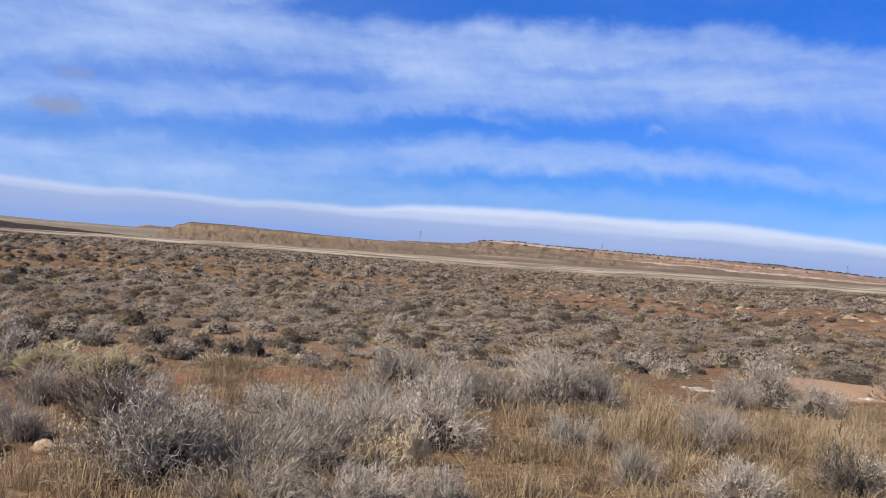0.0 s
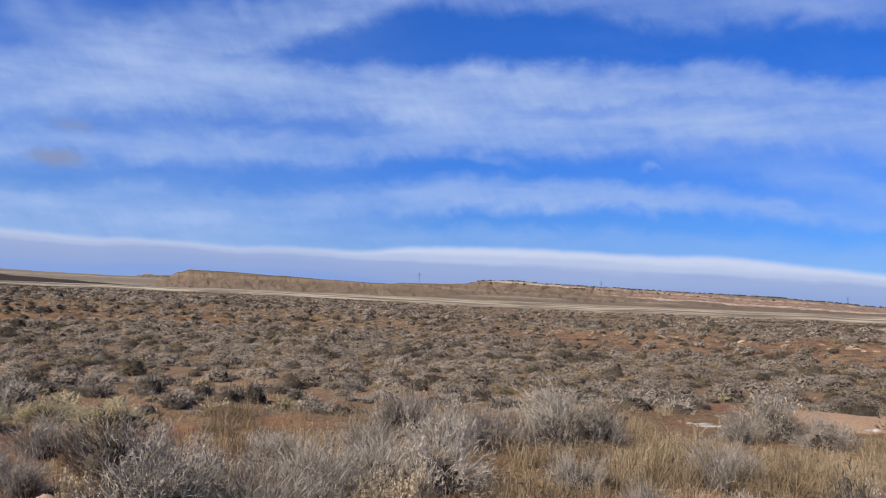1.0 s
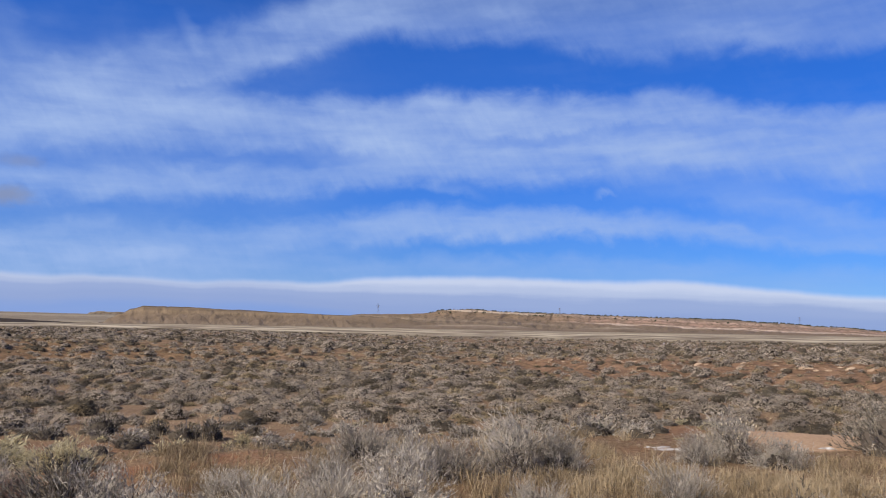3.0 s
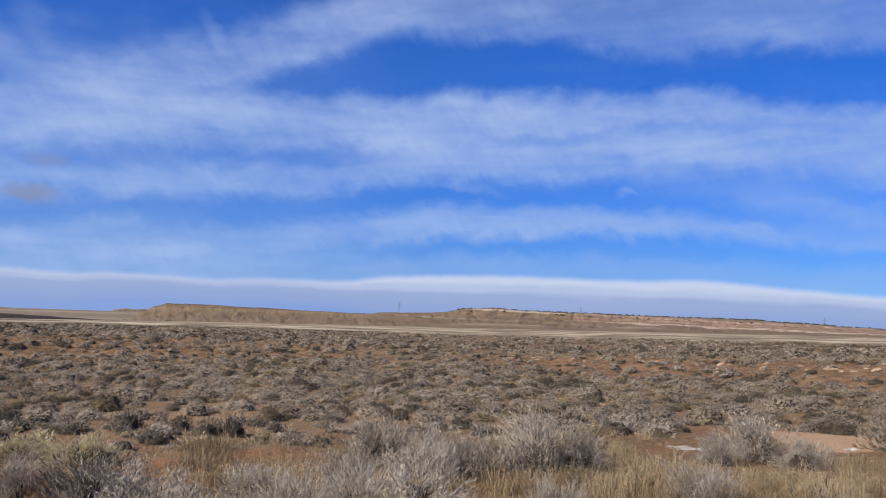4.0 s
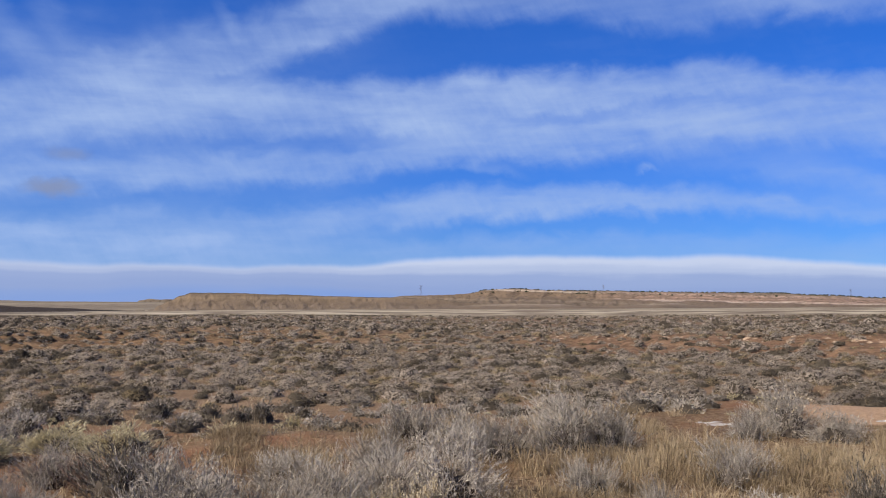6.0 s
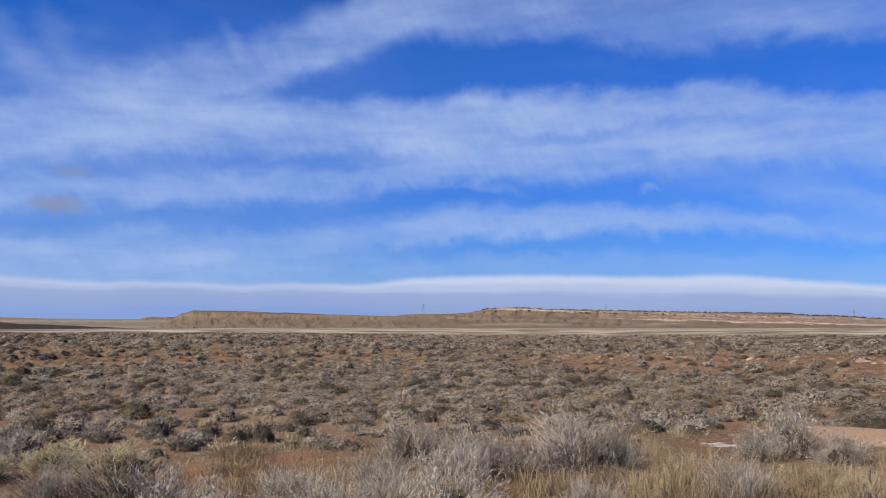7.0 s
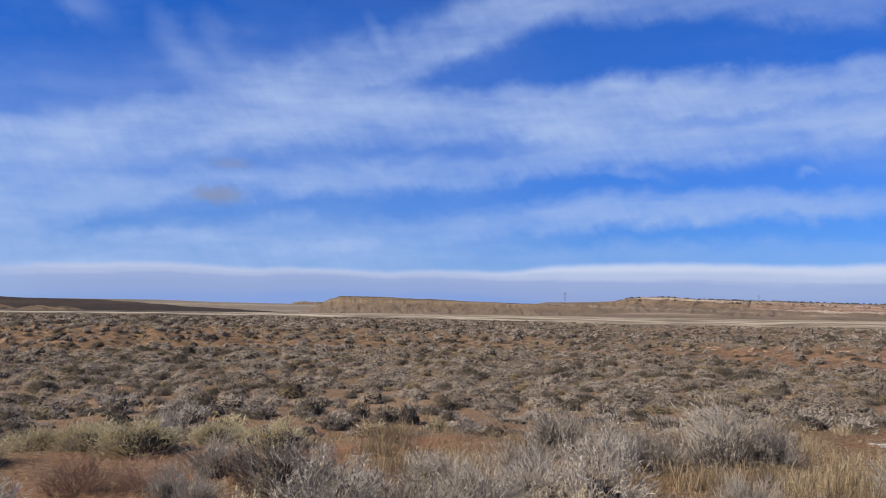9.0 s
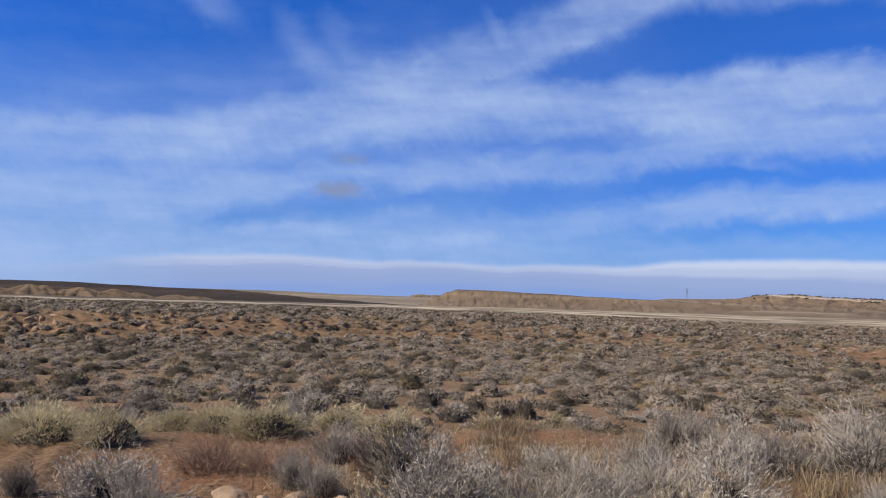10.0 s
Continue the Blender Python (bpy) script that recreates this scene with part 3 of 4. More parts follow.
RADII = [0.4 + 0.28 * i for i in range(42)] + [12.2 + 0.5 * i for i in range(36)] + [30.2 + 0.6 * i for i in range(75)] + [76 + 4 * i for i in range(32)]
while RADII[-1] < 4700:
    RADII.append(RADII[-1] * 1.09)
ANGLES = [-58 + 0.42 * i for i in range(260)]
ANGLES += [ANGLES[-1] + (302 - ANGLES[-1]) * (i + 1) / 61 for i in range(60)]
verts = [(0.0, 0.0, land(0.0, 0.01))]
for r in RADII:
    for a in ANGLES:
        x, y = r * math.sin(radians(a)), r * math.cos(radians(a))
        verts.append((x, y, land(x, y)))
w = len(ANGLES)
faces = [(0, 1 + (j + 1) % w, 1 + j) for j in range(w)]
faces += [tuple(q + 1 for q in f) for f in grid_faces(len(RADII), w, True)]
tagged(mesh_object("ground", verts, faces, MAT["soil"], smooth=True), "rolling desert ground of red soil, litter and pale dry grass", "ground", kind="structure")


def hill(name, label, mat, crest, d_front, d_crest, d_back, foot_z, gully, seed, profile=1.4, cells=(300, 34), cut=0.0, cap_mat=None, relief=0.16):
    """A hill range across the view. crest: (azimuth, elevation seen from the eye) pairs, in degrees."""
    u0, u1 = crest[0][0], crest[-1][0]
    cols, rows = cells
    vs = []
    for i in range(rows):
        s = i / (rows - 1)
        for j in range(cols):
            u = u0 + (u1 - u0) * j / (cols - 1)
            el = between(u, crest)
            zc = 1.6 + d_crest * math.tan(radians(el))
            ends = ease(j, 0, cols * 0.02) * ease(cols - 1 - j, 0, cols * 0.02)
            if s < 0.75:
                k = s / 0.75
                d = d_front + (d_crest - d_front) * k
                g = noise.fractal((u * gully + 0.5 * noise.noise((u * 0.8, k * 3, seed)), k * 2.4, seed), 0.9, 2.1, 5)
                g2 = noise.noise((u * gully * 0.23, k * 0.5, seed + 7))
                mid = math.sin(math.pi * min(1.0, k * 1.02)) ** 0.8
                shape = k ** profile
                if cut:
                    shape = shape * (1 - cut) + cut * ease(k, 0.72, 0.9)
                shape += mid * relief * (g + 0.8 * g2)
                d += 0.10 * (d_crest - d_front) * mid * g
            else:
                k = (s - 0.75) / 0.25
                d = d_crest + (d_back - d_crest) * k
                shape = 1.0 - 1.3 * k * k
            z = foot_z + (zc - foot_z) * shape * ends - (2.0 if i == 0 else 0.0)
            if 0.6 < s < 0.85:
                z += 0.018 * abs(zc - foot_z) * noise.noise((u * 3.1, s * 2, seed + 3))
            a = radians(u)
            vs.append((d * math.sin(a), d * math.cos(a), z))
    # flank and cap are parts of the hill; they meet at one row
    split_at = int(rows * 0.70)
    ob = new(name)
    for part_name, r0, r1 in (("flank", 0, split_at), ("cap", split_at, rows - 1)):
        mesh_object(part_name, vs[r0 * cols:(r1 + 1) * cols], grid_faces(r1 - r0 + 1, cols), cap_mat if cap_mat and part_name == "cap" else mat, ob, smooth=True)
    return tagged(ob, label, "hill")


hill("plateau", "long low brown plateau on the far skyline", MAT["plateau"], [(-62, 0.2), (-45, 0.35), (-36, 0.44), (-31, 0.46), (-27.7, 0.46), (-23.8, 0.37), (-19, 0.33), (-12, 0.3), (0, 0.2), (20, 0.15), (40, -0.05), (55, 0.1)], 3000, 4300, 4600, -9, 0.25, 1.0, 1.6)
hill("butte", "small pale butte on the far skyline", MAT["ridge"], [(-19.2, 0.2), (-18.8, 0.44), (-18.2, 0.52), (-17.6, 0.47), (-17.0, 0.5), (-16.4, 0.42), (-15.8, 0.2)], 4450, 4550, 4600, -8, 1.2, 2.0, 1.2, (60, 20), 0.5)
hill("mesa", "flat-topped brown shale mesa with gullied flanks", MAT["mesa"], [(-18.3, -0.4), (-17.6, 0.1), (-17.0, 0.4), (-16.3, 0.72), (-15.6, 0.93), (-13, 0.9), (-10, 0.8), (-6, 0.66), (-3, 0.58), (0.5, 0.45), (3, 0.2), (6, -0.3)], 1480, 1900, 2200, -6.5, 1.5, 3.0, 1.15, (520, 48), 0.25, MAT["mesa_cap"], 0.17)
hill("ridge", "long badland ridge with pale caprock and pink bands", MAT["ridge"], [(-7, -0.2), (-3.5, 0.35), (-1.2, 0.68), (1.5, 0.72), (3, 0.8), (4.4, 1.05), (6, 1.12), (9, 0.97), (12.3, 0.92), (15.5, 0.83), (19, 0.75), (23, 0.68), (26, 0.5), (29.6, 0.3), (32.5, 0.08), (36, -0.1), (42, -0.1), (50, 0.0)], 1600, 2400, 2750, -6.5, 1.3, 4.0, 1.1, (860, 54), 0.35, None, 0.17)
hill("knolls", "low grey-brown shale knolls before the ridge", MAT["knoll"], [(-2, -0.5), (1, -0.12), (4, 0.02), (6.6, 0.12), (9.0, 0.05), (12, -0.2), (14, -0.05), (16.3, 0.16), (18.5, -0.1), (21, -0.2), (25, -0.3), (30, -0.45)], 1250, 1540, 1640, -6.0, 1.5, 8.0, 1.0, (360, 28), 0.0, None, 0.22)
hill("shale_hills", "shale hills coloured dark for cloud shadow, with pale bare cones", MAT["shale"], [(-66, 0.5), (-52, 0.62), (-45, 0.62), (-41, 0.63), (-38, 0.54), (-35, 0.46), (-31.4, 0.42), (-29.5, 0.32), (-27.6, 0.19), (-25.4, 0.03), (-23, -0.06), (-21.5, -0.16), (-18.5, -0.32)], 900, 1150, 1500, -4.6, 1.0, 5.0, 1.0, (300, 30))


def clay_cone(u, el, wide, d=880.0, foot=-4.6, seed=0.0):
    """A bare clay mound with gullied sides."""
    z = 1.6 + d * math.tan(radians(el))
    rows, cols, vs = 18, 64, []
    for i in range(rows):
        k = i / (rows - 1)
        for j in range(cols):
            a = 2 * math.pi * j / cols
            g = 1 + 0.34 * noise.noise((math.cos(a) * 2.2, math.sin(a) * 2.2, seed)) + 0.22 * k * noise.noise((math.cos(a) * 6, math.sin(a) * 6, seed)) + 0.14 * k * noise.noise((math.cos(a) * 13, math.sin(a) * 13, seed))
            r = wide * 0.5 * k * g
            vs.append((r * math.cos(a), r * math.sin(a), (z - foot + 1) * (1 - (k * k + 0.012) ** 0.5 * (1.0 - 0.10 * math.sin(math.pi * k))) - 1))
    ob = mesh_object("clay_cone", vs, [f[::-1] for f in grid_faces(rows, cols, True)], MAT["clay"], smooth=True)
    ob.matrix_world = pose(d * math.sin(radians(u)), d * math.cos(radians(u)), foot)
    tagged(ob, "bare tan clay cone at the foot of dark hills", "mound", "clay cones")


for i, (u, el, wide) in enumerate(((-43.3, 0.50, 74), (-42.4, 0.46, 66), (-40.3, 0.40, 70), (-38.3, 0.34, 60), (-41.3, 0.2, 70), (-39.3, 0.16, 60), (-37.0, 0.14, 54), (-34.6, 0.05, 70), (-33.2, 0.0, 60), (-45.4, 0.3, 80), (-47.5, 0.4, 84))):
    clay_cone(u, el, wide, seed=3.7 * i)

# ---- plants ----


def unit(v):
    return v / np.maximum(np.linalg.norm(v, axis=-1, keepdims=True), 1e-9)


def prisms(points, radii):
    """Tapered three-sided twigs. points: (n, k, 3); radii: (n, k)."""
    n, k, _ = points.shape
    along = unit(points[:, -1] - points[:, 0])
    side = unit(np.cross(along, np.where(np.abs(along[:, 2:3]) < 0.9, [[0.0, 0.0, 1.0]], [[1.0, 0.0, 0.0]])))
    other = np.cross(along, side)
    ring = []
    for c in range(3):
        a = 2 * math.pi * c / 3
        ring.append(points + radii[:, :, None] * (math.cos(a) * side + math.sin(a) * other)[:, None, :])
    verts = np.stack(ring, 2).reshape(-1, 3)
    base = (np.arange(n) * k * 3)[:, None, None, None]
    seg = (np.arange(k - 1) * 3)[None, :, None, None]
    c = np.arange(3)
    quad = np.stack([c, (c + 1) % 3, (c + 1) % 3 + 3, c + 3], 1)[None, None]
    return verts, (base + seg + quad).reshape(-1, 4)


def blades(roots, tips, width, rng, bow=0.0):
    """Flat tapered leaves, one folded quad each."""
    n = len(roots)
    along = tips - roots
    side = unit(np.cross(along, rng.normal(size=(n, 3)))) * width[:, None] * 0.5
    mid = roots + along * 0.5
    mid[:, 2] += bow * np.linalg.norm(along, axis=1)
    verts = np.stack([roots, mid - side, tips, mid + side], 1).reshape(-1, 3)
    return verts, (np.arange(n)[:, None] * 4 + np.arange(4)[None]).reshape(-1, 4)


def slivers(tip, heading, length, width, rng, loose=0.5):
    """Narrow leaves, one triangle each, their faces turned mostly outward."""
    n = len(tip)
    out_way = unit(tip + [0, 0, 0.08])
    side = unit(np.cross(heading, out_way + rng.normal(size=(n, 3)) * loose)) * width[:, None] * 0.5
    root = tip - heading * length[:, None]
    verts = np.stack([root - side, root + side, tip], 1)
    turned = np.einsum("ij,ij->i", np.cross(verts[:, 1] - verts[:, 0], verts[:, 2] - verts[:, 0]), out_way) < 0
    verts[turned] = verts[turned][:, ::-1]
    return verts.reshape(-1, 3), (np.arange(n)[:, None] * 3 + np.arange(3)[None])


def as_triangles(f):
    if f.shape[1] == 3:
        return f
    both = np.concatenate([f[:, [0, 1, 2]], f[:, [0, 2, 3]]])
    return both[(both[:, 0] != both[:, 1]) & (both[:, 1] != both[:, 2]) & (both[:, 0] != both[:, 2])]


def dome(rng, n, lump, low=0.0, flat=1.0):
    """Places on an uneven half ball: way out and reach."""
    th = rng.uniform(0, 2 * math.pi, n)
    cz = low + (1 - low) * rng.uniform(0, 1, n) ** flat
    sz = np.sqrt(np.maximum(0, 1 - cz * cz))
    way = np.stack([sz * np.cos(th), sz * np.sin(th), cz], 1)
    ph = rng.uniform(0, 6.28, 4)
    r = 1 + lump * (np.sin(3 * th + ph[0]) * 0.45 + np.sin(5 * th + 4 * cz + ph[1]) * 0.35 + np.sin(9 * th - 6 * cz + ph[2]) * 0.3 + np.sin(7 * cz + 2 * th + ph[3]) * 0.3)
    return way, r


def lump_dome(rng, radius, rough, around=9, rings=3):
    """A rough low dome, a filler for the shaded heart of a shrub."""
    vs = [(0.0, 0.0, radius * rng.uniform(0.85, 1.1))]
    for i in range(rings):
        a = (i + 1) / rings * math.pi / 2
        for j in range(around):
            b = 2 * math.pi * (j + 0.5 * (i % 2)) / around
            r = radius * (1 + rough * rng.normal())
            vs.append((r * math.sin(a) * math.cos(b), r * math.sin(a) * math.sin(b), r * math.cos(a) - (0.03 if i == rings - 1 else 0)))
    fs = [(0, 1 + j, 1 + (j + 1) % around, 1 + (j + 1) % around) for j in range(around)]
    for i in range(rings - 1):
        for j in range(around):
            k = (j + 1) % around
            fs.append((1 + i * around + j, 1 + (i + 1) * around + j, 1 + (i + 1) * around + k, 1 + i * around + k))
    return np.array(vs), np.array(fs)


def shrub(seed, twigs, leaves, stems, thick=0.0013, lump=0.2, leaf=0.03, leaf_w=0.009, low=0.0, inner=(0.09, 0.24), wild=0.26, up=0.12, seg=3, seeds=0, reach=(0.5, 1.0), core=0.0, stray=0.38, boughs=60, spray=0.15):
    """The parts of a shrub of radius 0.5 and height about 0.5, as (vertices, faces): stems, twigs, leaves, seed heads."""
    rng = np.random.default_rng(seed)
    size = np.array([0.5, 0.5, 0.5])
    out = {}
    # added solid dome, coloured dark as shade in the gaps between twigs
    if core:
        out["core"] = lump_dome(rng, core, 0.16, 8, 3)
    way, r = dome(rng, stems, lump, 0.1)
    p0 = rng.normal(size=(stems, 3)) * [0.05, 0.05, 0.0] + [0, 0, -0.03]
    p2 = way * size * (0.55 * r)[:, None]
    p1 = (p0 + p2) / 2 + rng.normal(size=(stems, 3)) * 0.03 + way * [0.05, 0.05, -0.02]
    rad = thick * rng.uniform(2.0, 3.6, stems)
    out["branch_frame"] = prisms(np.stack([p0, p1, p2], 1), np.stack([rad, rad * 0.8, rad * 0.5], 1))
    lead, lead_r = dome(rng, boughs, lump, low, 0.85)
    lead_r = lead_r * rng.uniform(0.82, 1.08, boughs)
    which = rng.integers(0, boughs, twigs)
    way = unit(lead[which] + rng.normal(size=(twigs, 3)) * spray)
    way[:, 2] = np.abs(way[:, 2])
    r = lead_r[which]
    tip = way * size * (r * rng.uniform(*reach, twigs))[:, None]
    tip[:, 2] += rng.uniform(0, 0.05, twigs)
    heading = unit(way * [1.0, 1.0, 0.7] + rng.normal(size=(boughs, 3))[which] * 0.2 + rng.normal(size=(twigs, 3)) * wild + [0, 0, 0.55])
    long = rng.uniform(*inner, twigs)[:, None]
    root = tip - heading * long
    root[:, 2] = np.maximum(root[:, 2], -0.02)
    mid = (root + tip) / 2 + rng.normal(size=(twigs, 3)) * 0.06 * long - [0, 0, up * 0.12]
    rad = thick * rng.uniform(0.7, 1.3, twigs)
    if seg == 3:
        out["crown"] = prisms(np.stack([root, mid, tip], 1), np.stack([rad, rad * 0.8, rad * 0.35], 1))
    else:
        out["crown"] = prisms(np.stack([root, tip], 1), np.stack([rad, rad * 0.4], 1))
    if leaves:
        ph = rng.integers(0, twigs, leaves)
        at = root[ph] + (tip - root)[ph] * rng.uniform(0.2, 1.0, leaves)[:, None]
        way_up = unit(heading[ph] + rng.normal(size=(leaves, 3)) * stray + [0, 0, 0.08])
        size_of = leaf * rng.uniform(0.55, 1.45, leaves)
        out["foliage"] = slivers(at + way_up * size_of[:, None], way_up, size_of, leaf_w * rng.uniform(0.7, 1.3, leaves), rng, 0.45)
    if seeds:
        pick = rng.choice(np.nonzero(tip[:, 2] > 0.22)[0], seeds)
        k = rng.uniform(-0.4, 0.04, seeds)[:, None]
        at = tip[pick] + unit(tip - mid)[pick] * k * 0.35 + rng.normal(size=(seeds, 3)) * 0.008
        out["seed_spray"] = blades(at, at + unit(rng.normal(size=(seeds, 3)) + [0, 0, 0.8]) * 0.032, np.full(seeds, 0.02), rng, 0.1)
    return out


def plant(name, pieces, mats, label, category, group):
    """One plant as an Empty at its foot with its parts."""
    ob = new(name)
    ob.empty_display_size = 0.1
    for key, (v, f) in pieces.items():
        made_part = mesh_object(key, v, f, mats[key], ob, smooth=key == "core")
        if key == "seed_spray":
            tagged(made_part, "cream seed heads", kind="stuff")
    tagged(ob, label, category, group)
    return ob


SAGE = {"branch_frame": MAT["shaded_branch"], "core": MAT["shaded_branch"], "crown": MAT["sage_twig"], "foliage": MAT["sage_leaf"], "seed_spray": MAT["seed"]}
DARK = {"branch_frame": MAT["shaded_branch"], "core": MAT["shaded_branch"], "crown": MAT["sage_twig"], "foliage": MAT["dark_leaf"], "seed_spray": MAT["seed"]}
RABBIT = {"branch_frame": MAT["shaded_branch"], "core": MAT["shaded_branch"], "crown": MAT["rabbit_twig"], "foliage": MAT["rabbit_leaf"], "seed_spray": MAT["seed"]}
PALE = {"branch_frame": MAT["shaded_branch"], "core": MAT["shaded_branch"], "crown": MAT["red_twig"], "foliage": MAT["pale_leaf"], "seed_spray": MAT["seed"]}
RED = {"branch_frame": MAT["shaded_branch"], "core": MAT["shaded_branch"], "crown": MAT["red_twig"], "foliage": MAT["red_twig"], "seed_spray": MAT["seed"]}
SEEDY = {"branch_frame": MAT["rabbit_twig"], "core": MAT["shaded_branch"], "crown": MAT["rabbit_twig"], "foliage": MAT["seed"], "seed_spray": MAT["seed"]}

NEAR_KINDS = {
    "sage": ("sagebrush", SAGE, dict(twigs=900, leaves=6200, stems=22, seg=2, thick=0.0019, leaf=0.036, leaf_w=0.0066, boughs=36, spray=0.14, core=0.22, lump=0.3, low=0.1, wild=0.36, stray=0.62), "grey twiggy sagebrush with bare winter tips", "sagebrush in the foreground"),
    "bare": ("sagebrush", SAGE, dict(twigs=1300, leaves=5000, stems=26, thick=0.0018, seg=2, leaf=0.045, leaf_w=0.0056, boughs=40, spray=0.14, core=0.2, lump=0.28, low=0.1, wild=0.3, stray=0.5), "bare grey sagebrush of fine upright twigs", "sagebrush in the foreground"),
    "dark": ("sagebrush", DARK, dict(twigs=900, leaves=6000, stems=22, leaf=0.045, leaf_w=0.008, seg=2, core=0.27, lump=0.28, low=0.12, wild=0.3), "dark-leaved sagebrush in dry grass", "sagebrush in the foreground"),
    "pale": ("saltbush", PALE, dict(twigs=420, leaves=2600, stems=16, leaf=0.026, leaf_w=0.014, lump=0.3, seg=2, core=0.2, low=0.2, wild=0.5, stray=0.8), "saltbush with pale leaves on reddish twigs", "saltbushes"),
    "tipped": ("saltbush", SAGE, dict(twigs=1100, leaves=6000, stems=22, seeds=130, lump=0.3, seg=2, boughs=40, spray=0.14, stray=0.6, leaf=0.038, leaf_w=0.0062, core=0.24, low=0.15), "grey saltbush with cream seed tips", "saltbushes"),
    "rabbit": ("rabbitbrush", RABBIT, dict(twigs=1100, leaves=7000, stems=18, thick=0.002, leaf_w=0.008, leaf=0.04, lump=0.2, seg=2, wild=0.2, core=0.3, low=0.02, inner=(0.1, 0.2), reach=(0.72, 1.0), stray=0.3, boughs=110), "yellow-green rabbitbrush on red soil", "rabbitbrush"),
    "red": ("twig_shrub", RED, dict(twigs=900, leaves=900, stems=18, thick=0.0016, lump=0.35, leaf=0.07, leaf_w=0.004, reach=(0.5, 1.05), seg=2, wild=0.35), "thin reddish shrub of bare twigs", "reddish shrubs"),
    "seedy": ("seed_plant", SEEDY, dict(twigs=240, leaves=900, stems=10, seeds=1300, lump=0.3, low=0.3, leaf=0.04, boughs=16, spray=0.1), "cream-coloured dry plant full of seed heads", "dry seed plants"),
}
# foreground plants: kind, x, y, width, height
NEAR = [
    ("dark", -2.49, 7.06, 1.15, 0.55), ("sage", -1.95, 6.75, 0.95, 0.5), ("sage", -1.62, 5.45, 1.15, 0.62), ("bare", -1.05, 5.75, 0.95, 0.5), ("seedy", -2.32, 5.75, 0.42, 0.4),
    ("bare", -0.78, 6.75, 0.85, 0.48), ("bare", -0.25, 6.95, 0.8, 0.5), ("sage", 0.22, 6.95, 1.05, 0.64),
    ("sage", -0.10, 9.55, 0.95, 0.62), ("tipped", 0.32, 8.7, 0.9, 0.58), ("bare", 0.85, 8.9, 0.9, 0.5), ("bare", 1.62, 9.2, 1.35, 0.72), ("sage", 2.0, 9.0, 0.85, 0.6),
    ("bare", 1.40, 7.05, 0.68, 0.4), ("tipped", 4.48, 10.25, 1.05, 0.66), ("sage", 4.85, 9.7, 0.9, 0.45), ("bare", 2.78, 7.45, 0.85, 0.5),
    ("bare", 1.68, 5.95, 0.46, 0.38), ("sage", 2.36, 5.7, 0.75, 0.36), ("dark", 3.18, 5.95, 0.6, 0.48), ("bare", -0.25, 5.0, 1.1, 0.4), ("sage", 0.25, 5.1, 0.7, 0.34), ("seedy", 0.02, 6.02, 0.5, 0.46), ("seedy", -0.27, 6.05, 0.35, 0.34),
    ("dark", 7.02, 10.81, 1.5, 0.9), ("sage", 7.9, 10.3, 0.9, 0.5), ("pale", 4.2, 6.45, 0.95, 0.44), ("pale", 4.9, 6.5, 0.85, 0.42), ("tipped", 3.6, 6.2, 0.7, 0.36), ("sage", -4.1, 5.25, 1.05, 0.48), ("bare", -3.75, 5.1, 0.6, 0.36),
    ("rabbit", -6.74, 7.44, 1.05, 0.4), ("rabbit", -5.91, 7.45, 0.9, 0.4), ("rabbit", -5.44, 8.77, 0.8, 0.34), ("rabbit", -4.71, 8.68, 1.05, 0.36), ("rabbit", -7.6, 8.4, 1.1, 0.4),
    ("rabbit", -7.9, 9.6, 1.0, 0.36), ("sage", -7.1, 9.2, 0.8, 0.4), ("rabbit", -6.9, 10.2, 0.9, 0.34), ("rabbit", -5.9, 9.9, 1.0, 0.36), ("sage", -5.0, 9.7, 0.8, 0.4), ("rabbit", -4.4, 10.6, 0.8, 0.31), ("sage", -8.6, 8.3, 1.0, 0.44),
    ("red", -4.21, 6.7, 0.85, 0.4), ("red", -3.75, 7.0, 0.7, 0.36), ("sage", -3.22, 6.45, 0.5, 0.4), ("dark", -4.97, 5.28, 0.4, 0.28), ("bare", -3.35, 7.66, 0.75, 0.46), ("red", -2.95, 7.5, 0.6, 0.36),
    ("rabbit", -4.2, 9.6, 0.8, 0.31), ("rabbit", -3.4, 9.4, 0.9, 0.34), ("rabbit", -6.4, 9.4, 0.9, 0.33), ("dark", 3.75, 8.15, 0.17, 0.15), ("bare", -2.9, 6.3, 0.5, 0.35), ("dark", 6.1, 6.6, 1.0, 0.5), ("sage", 5.4, 7.5, 0.8, 0.4),
    ("bare", -0.9, 4.95, 1.0, 0.38), ("sage", -1.5, 6.2, 0.9, 0.48), ("sage", -0.62, 6.05, 0.85, 0.42), ("dark", -2.0, 6.05, 0.8, 0.42),
    ("sage", -1.25, 7.3, 0.8, 0.4), ("bare", -0.45, 8.0, 0.8, 0.42), ("bare", 3.9, 9.9, 0.7, 0.42),
]
rng = np.random.default_rng(11)
made = {}
for i, (kind, x, y, wide, high) in enumerate(NEAR):
    variant = (kind, i % 3 if kind in ("sage", "bare") else i % 2)
    name, mats, how, label, group = NEAR_KINDS[kind]
    m = Matrix.LocRotScale((x, y, land(x, y) - 0.02), Euler((0, 0, float(rng.uniform(0, 6.28)))), (wide * 1.04, wide * 1.04, high * 1.9))
    if variant not in made:
        made[variant] = plant(name, shrub(100 + 7 * len(made), **how), mats, label, "shrub", group)
        made[variant].matrix_world = m
    else:
        made[variant].scale, keep = (1, 1, 1), made[variant].scale.copy()
        copy_thing(made[variant], m)
        made[variant].scale = keep

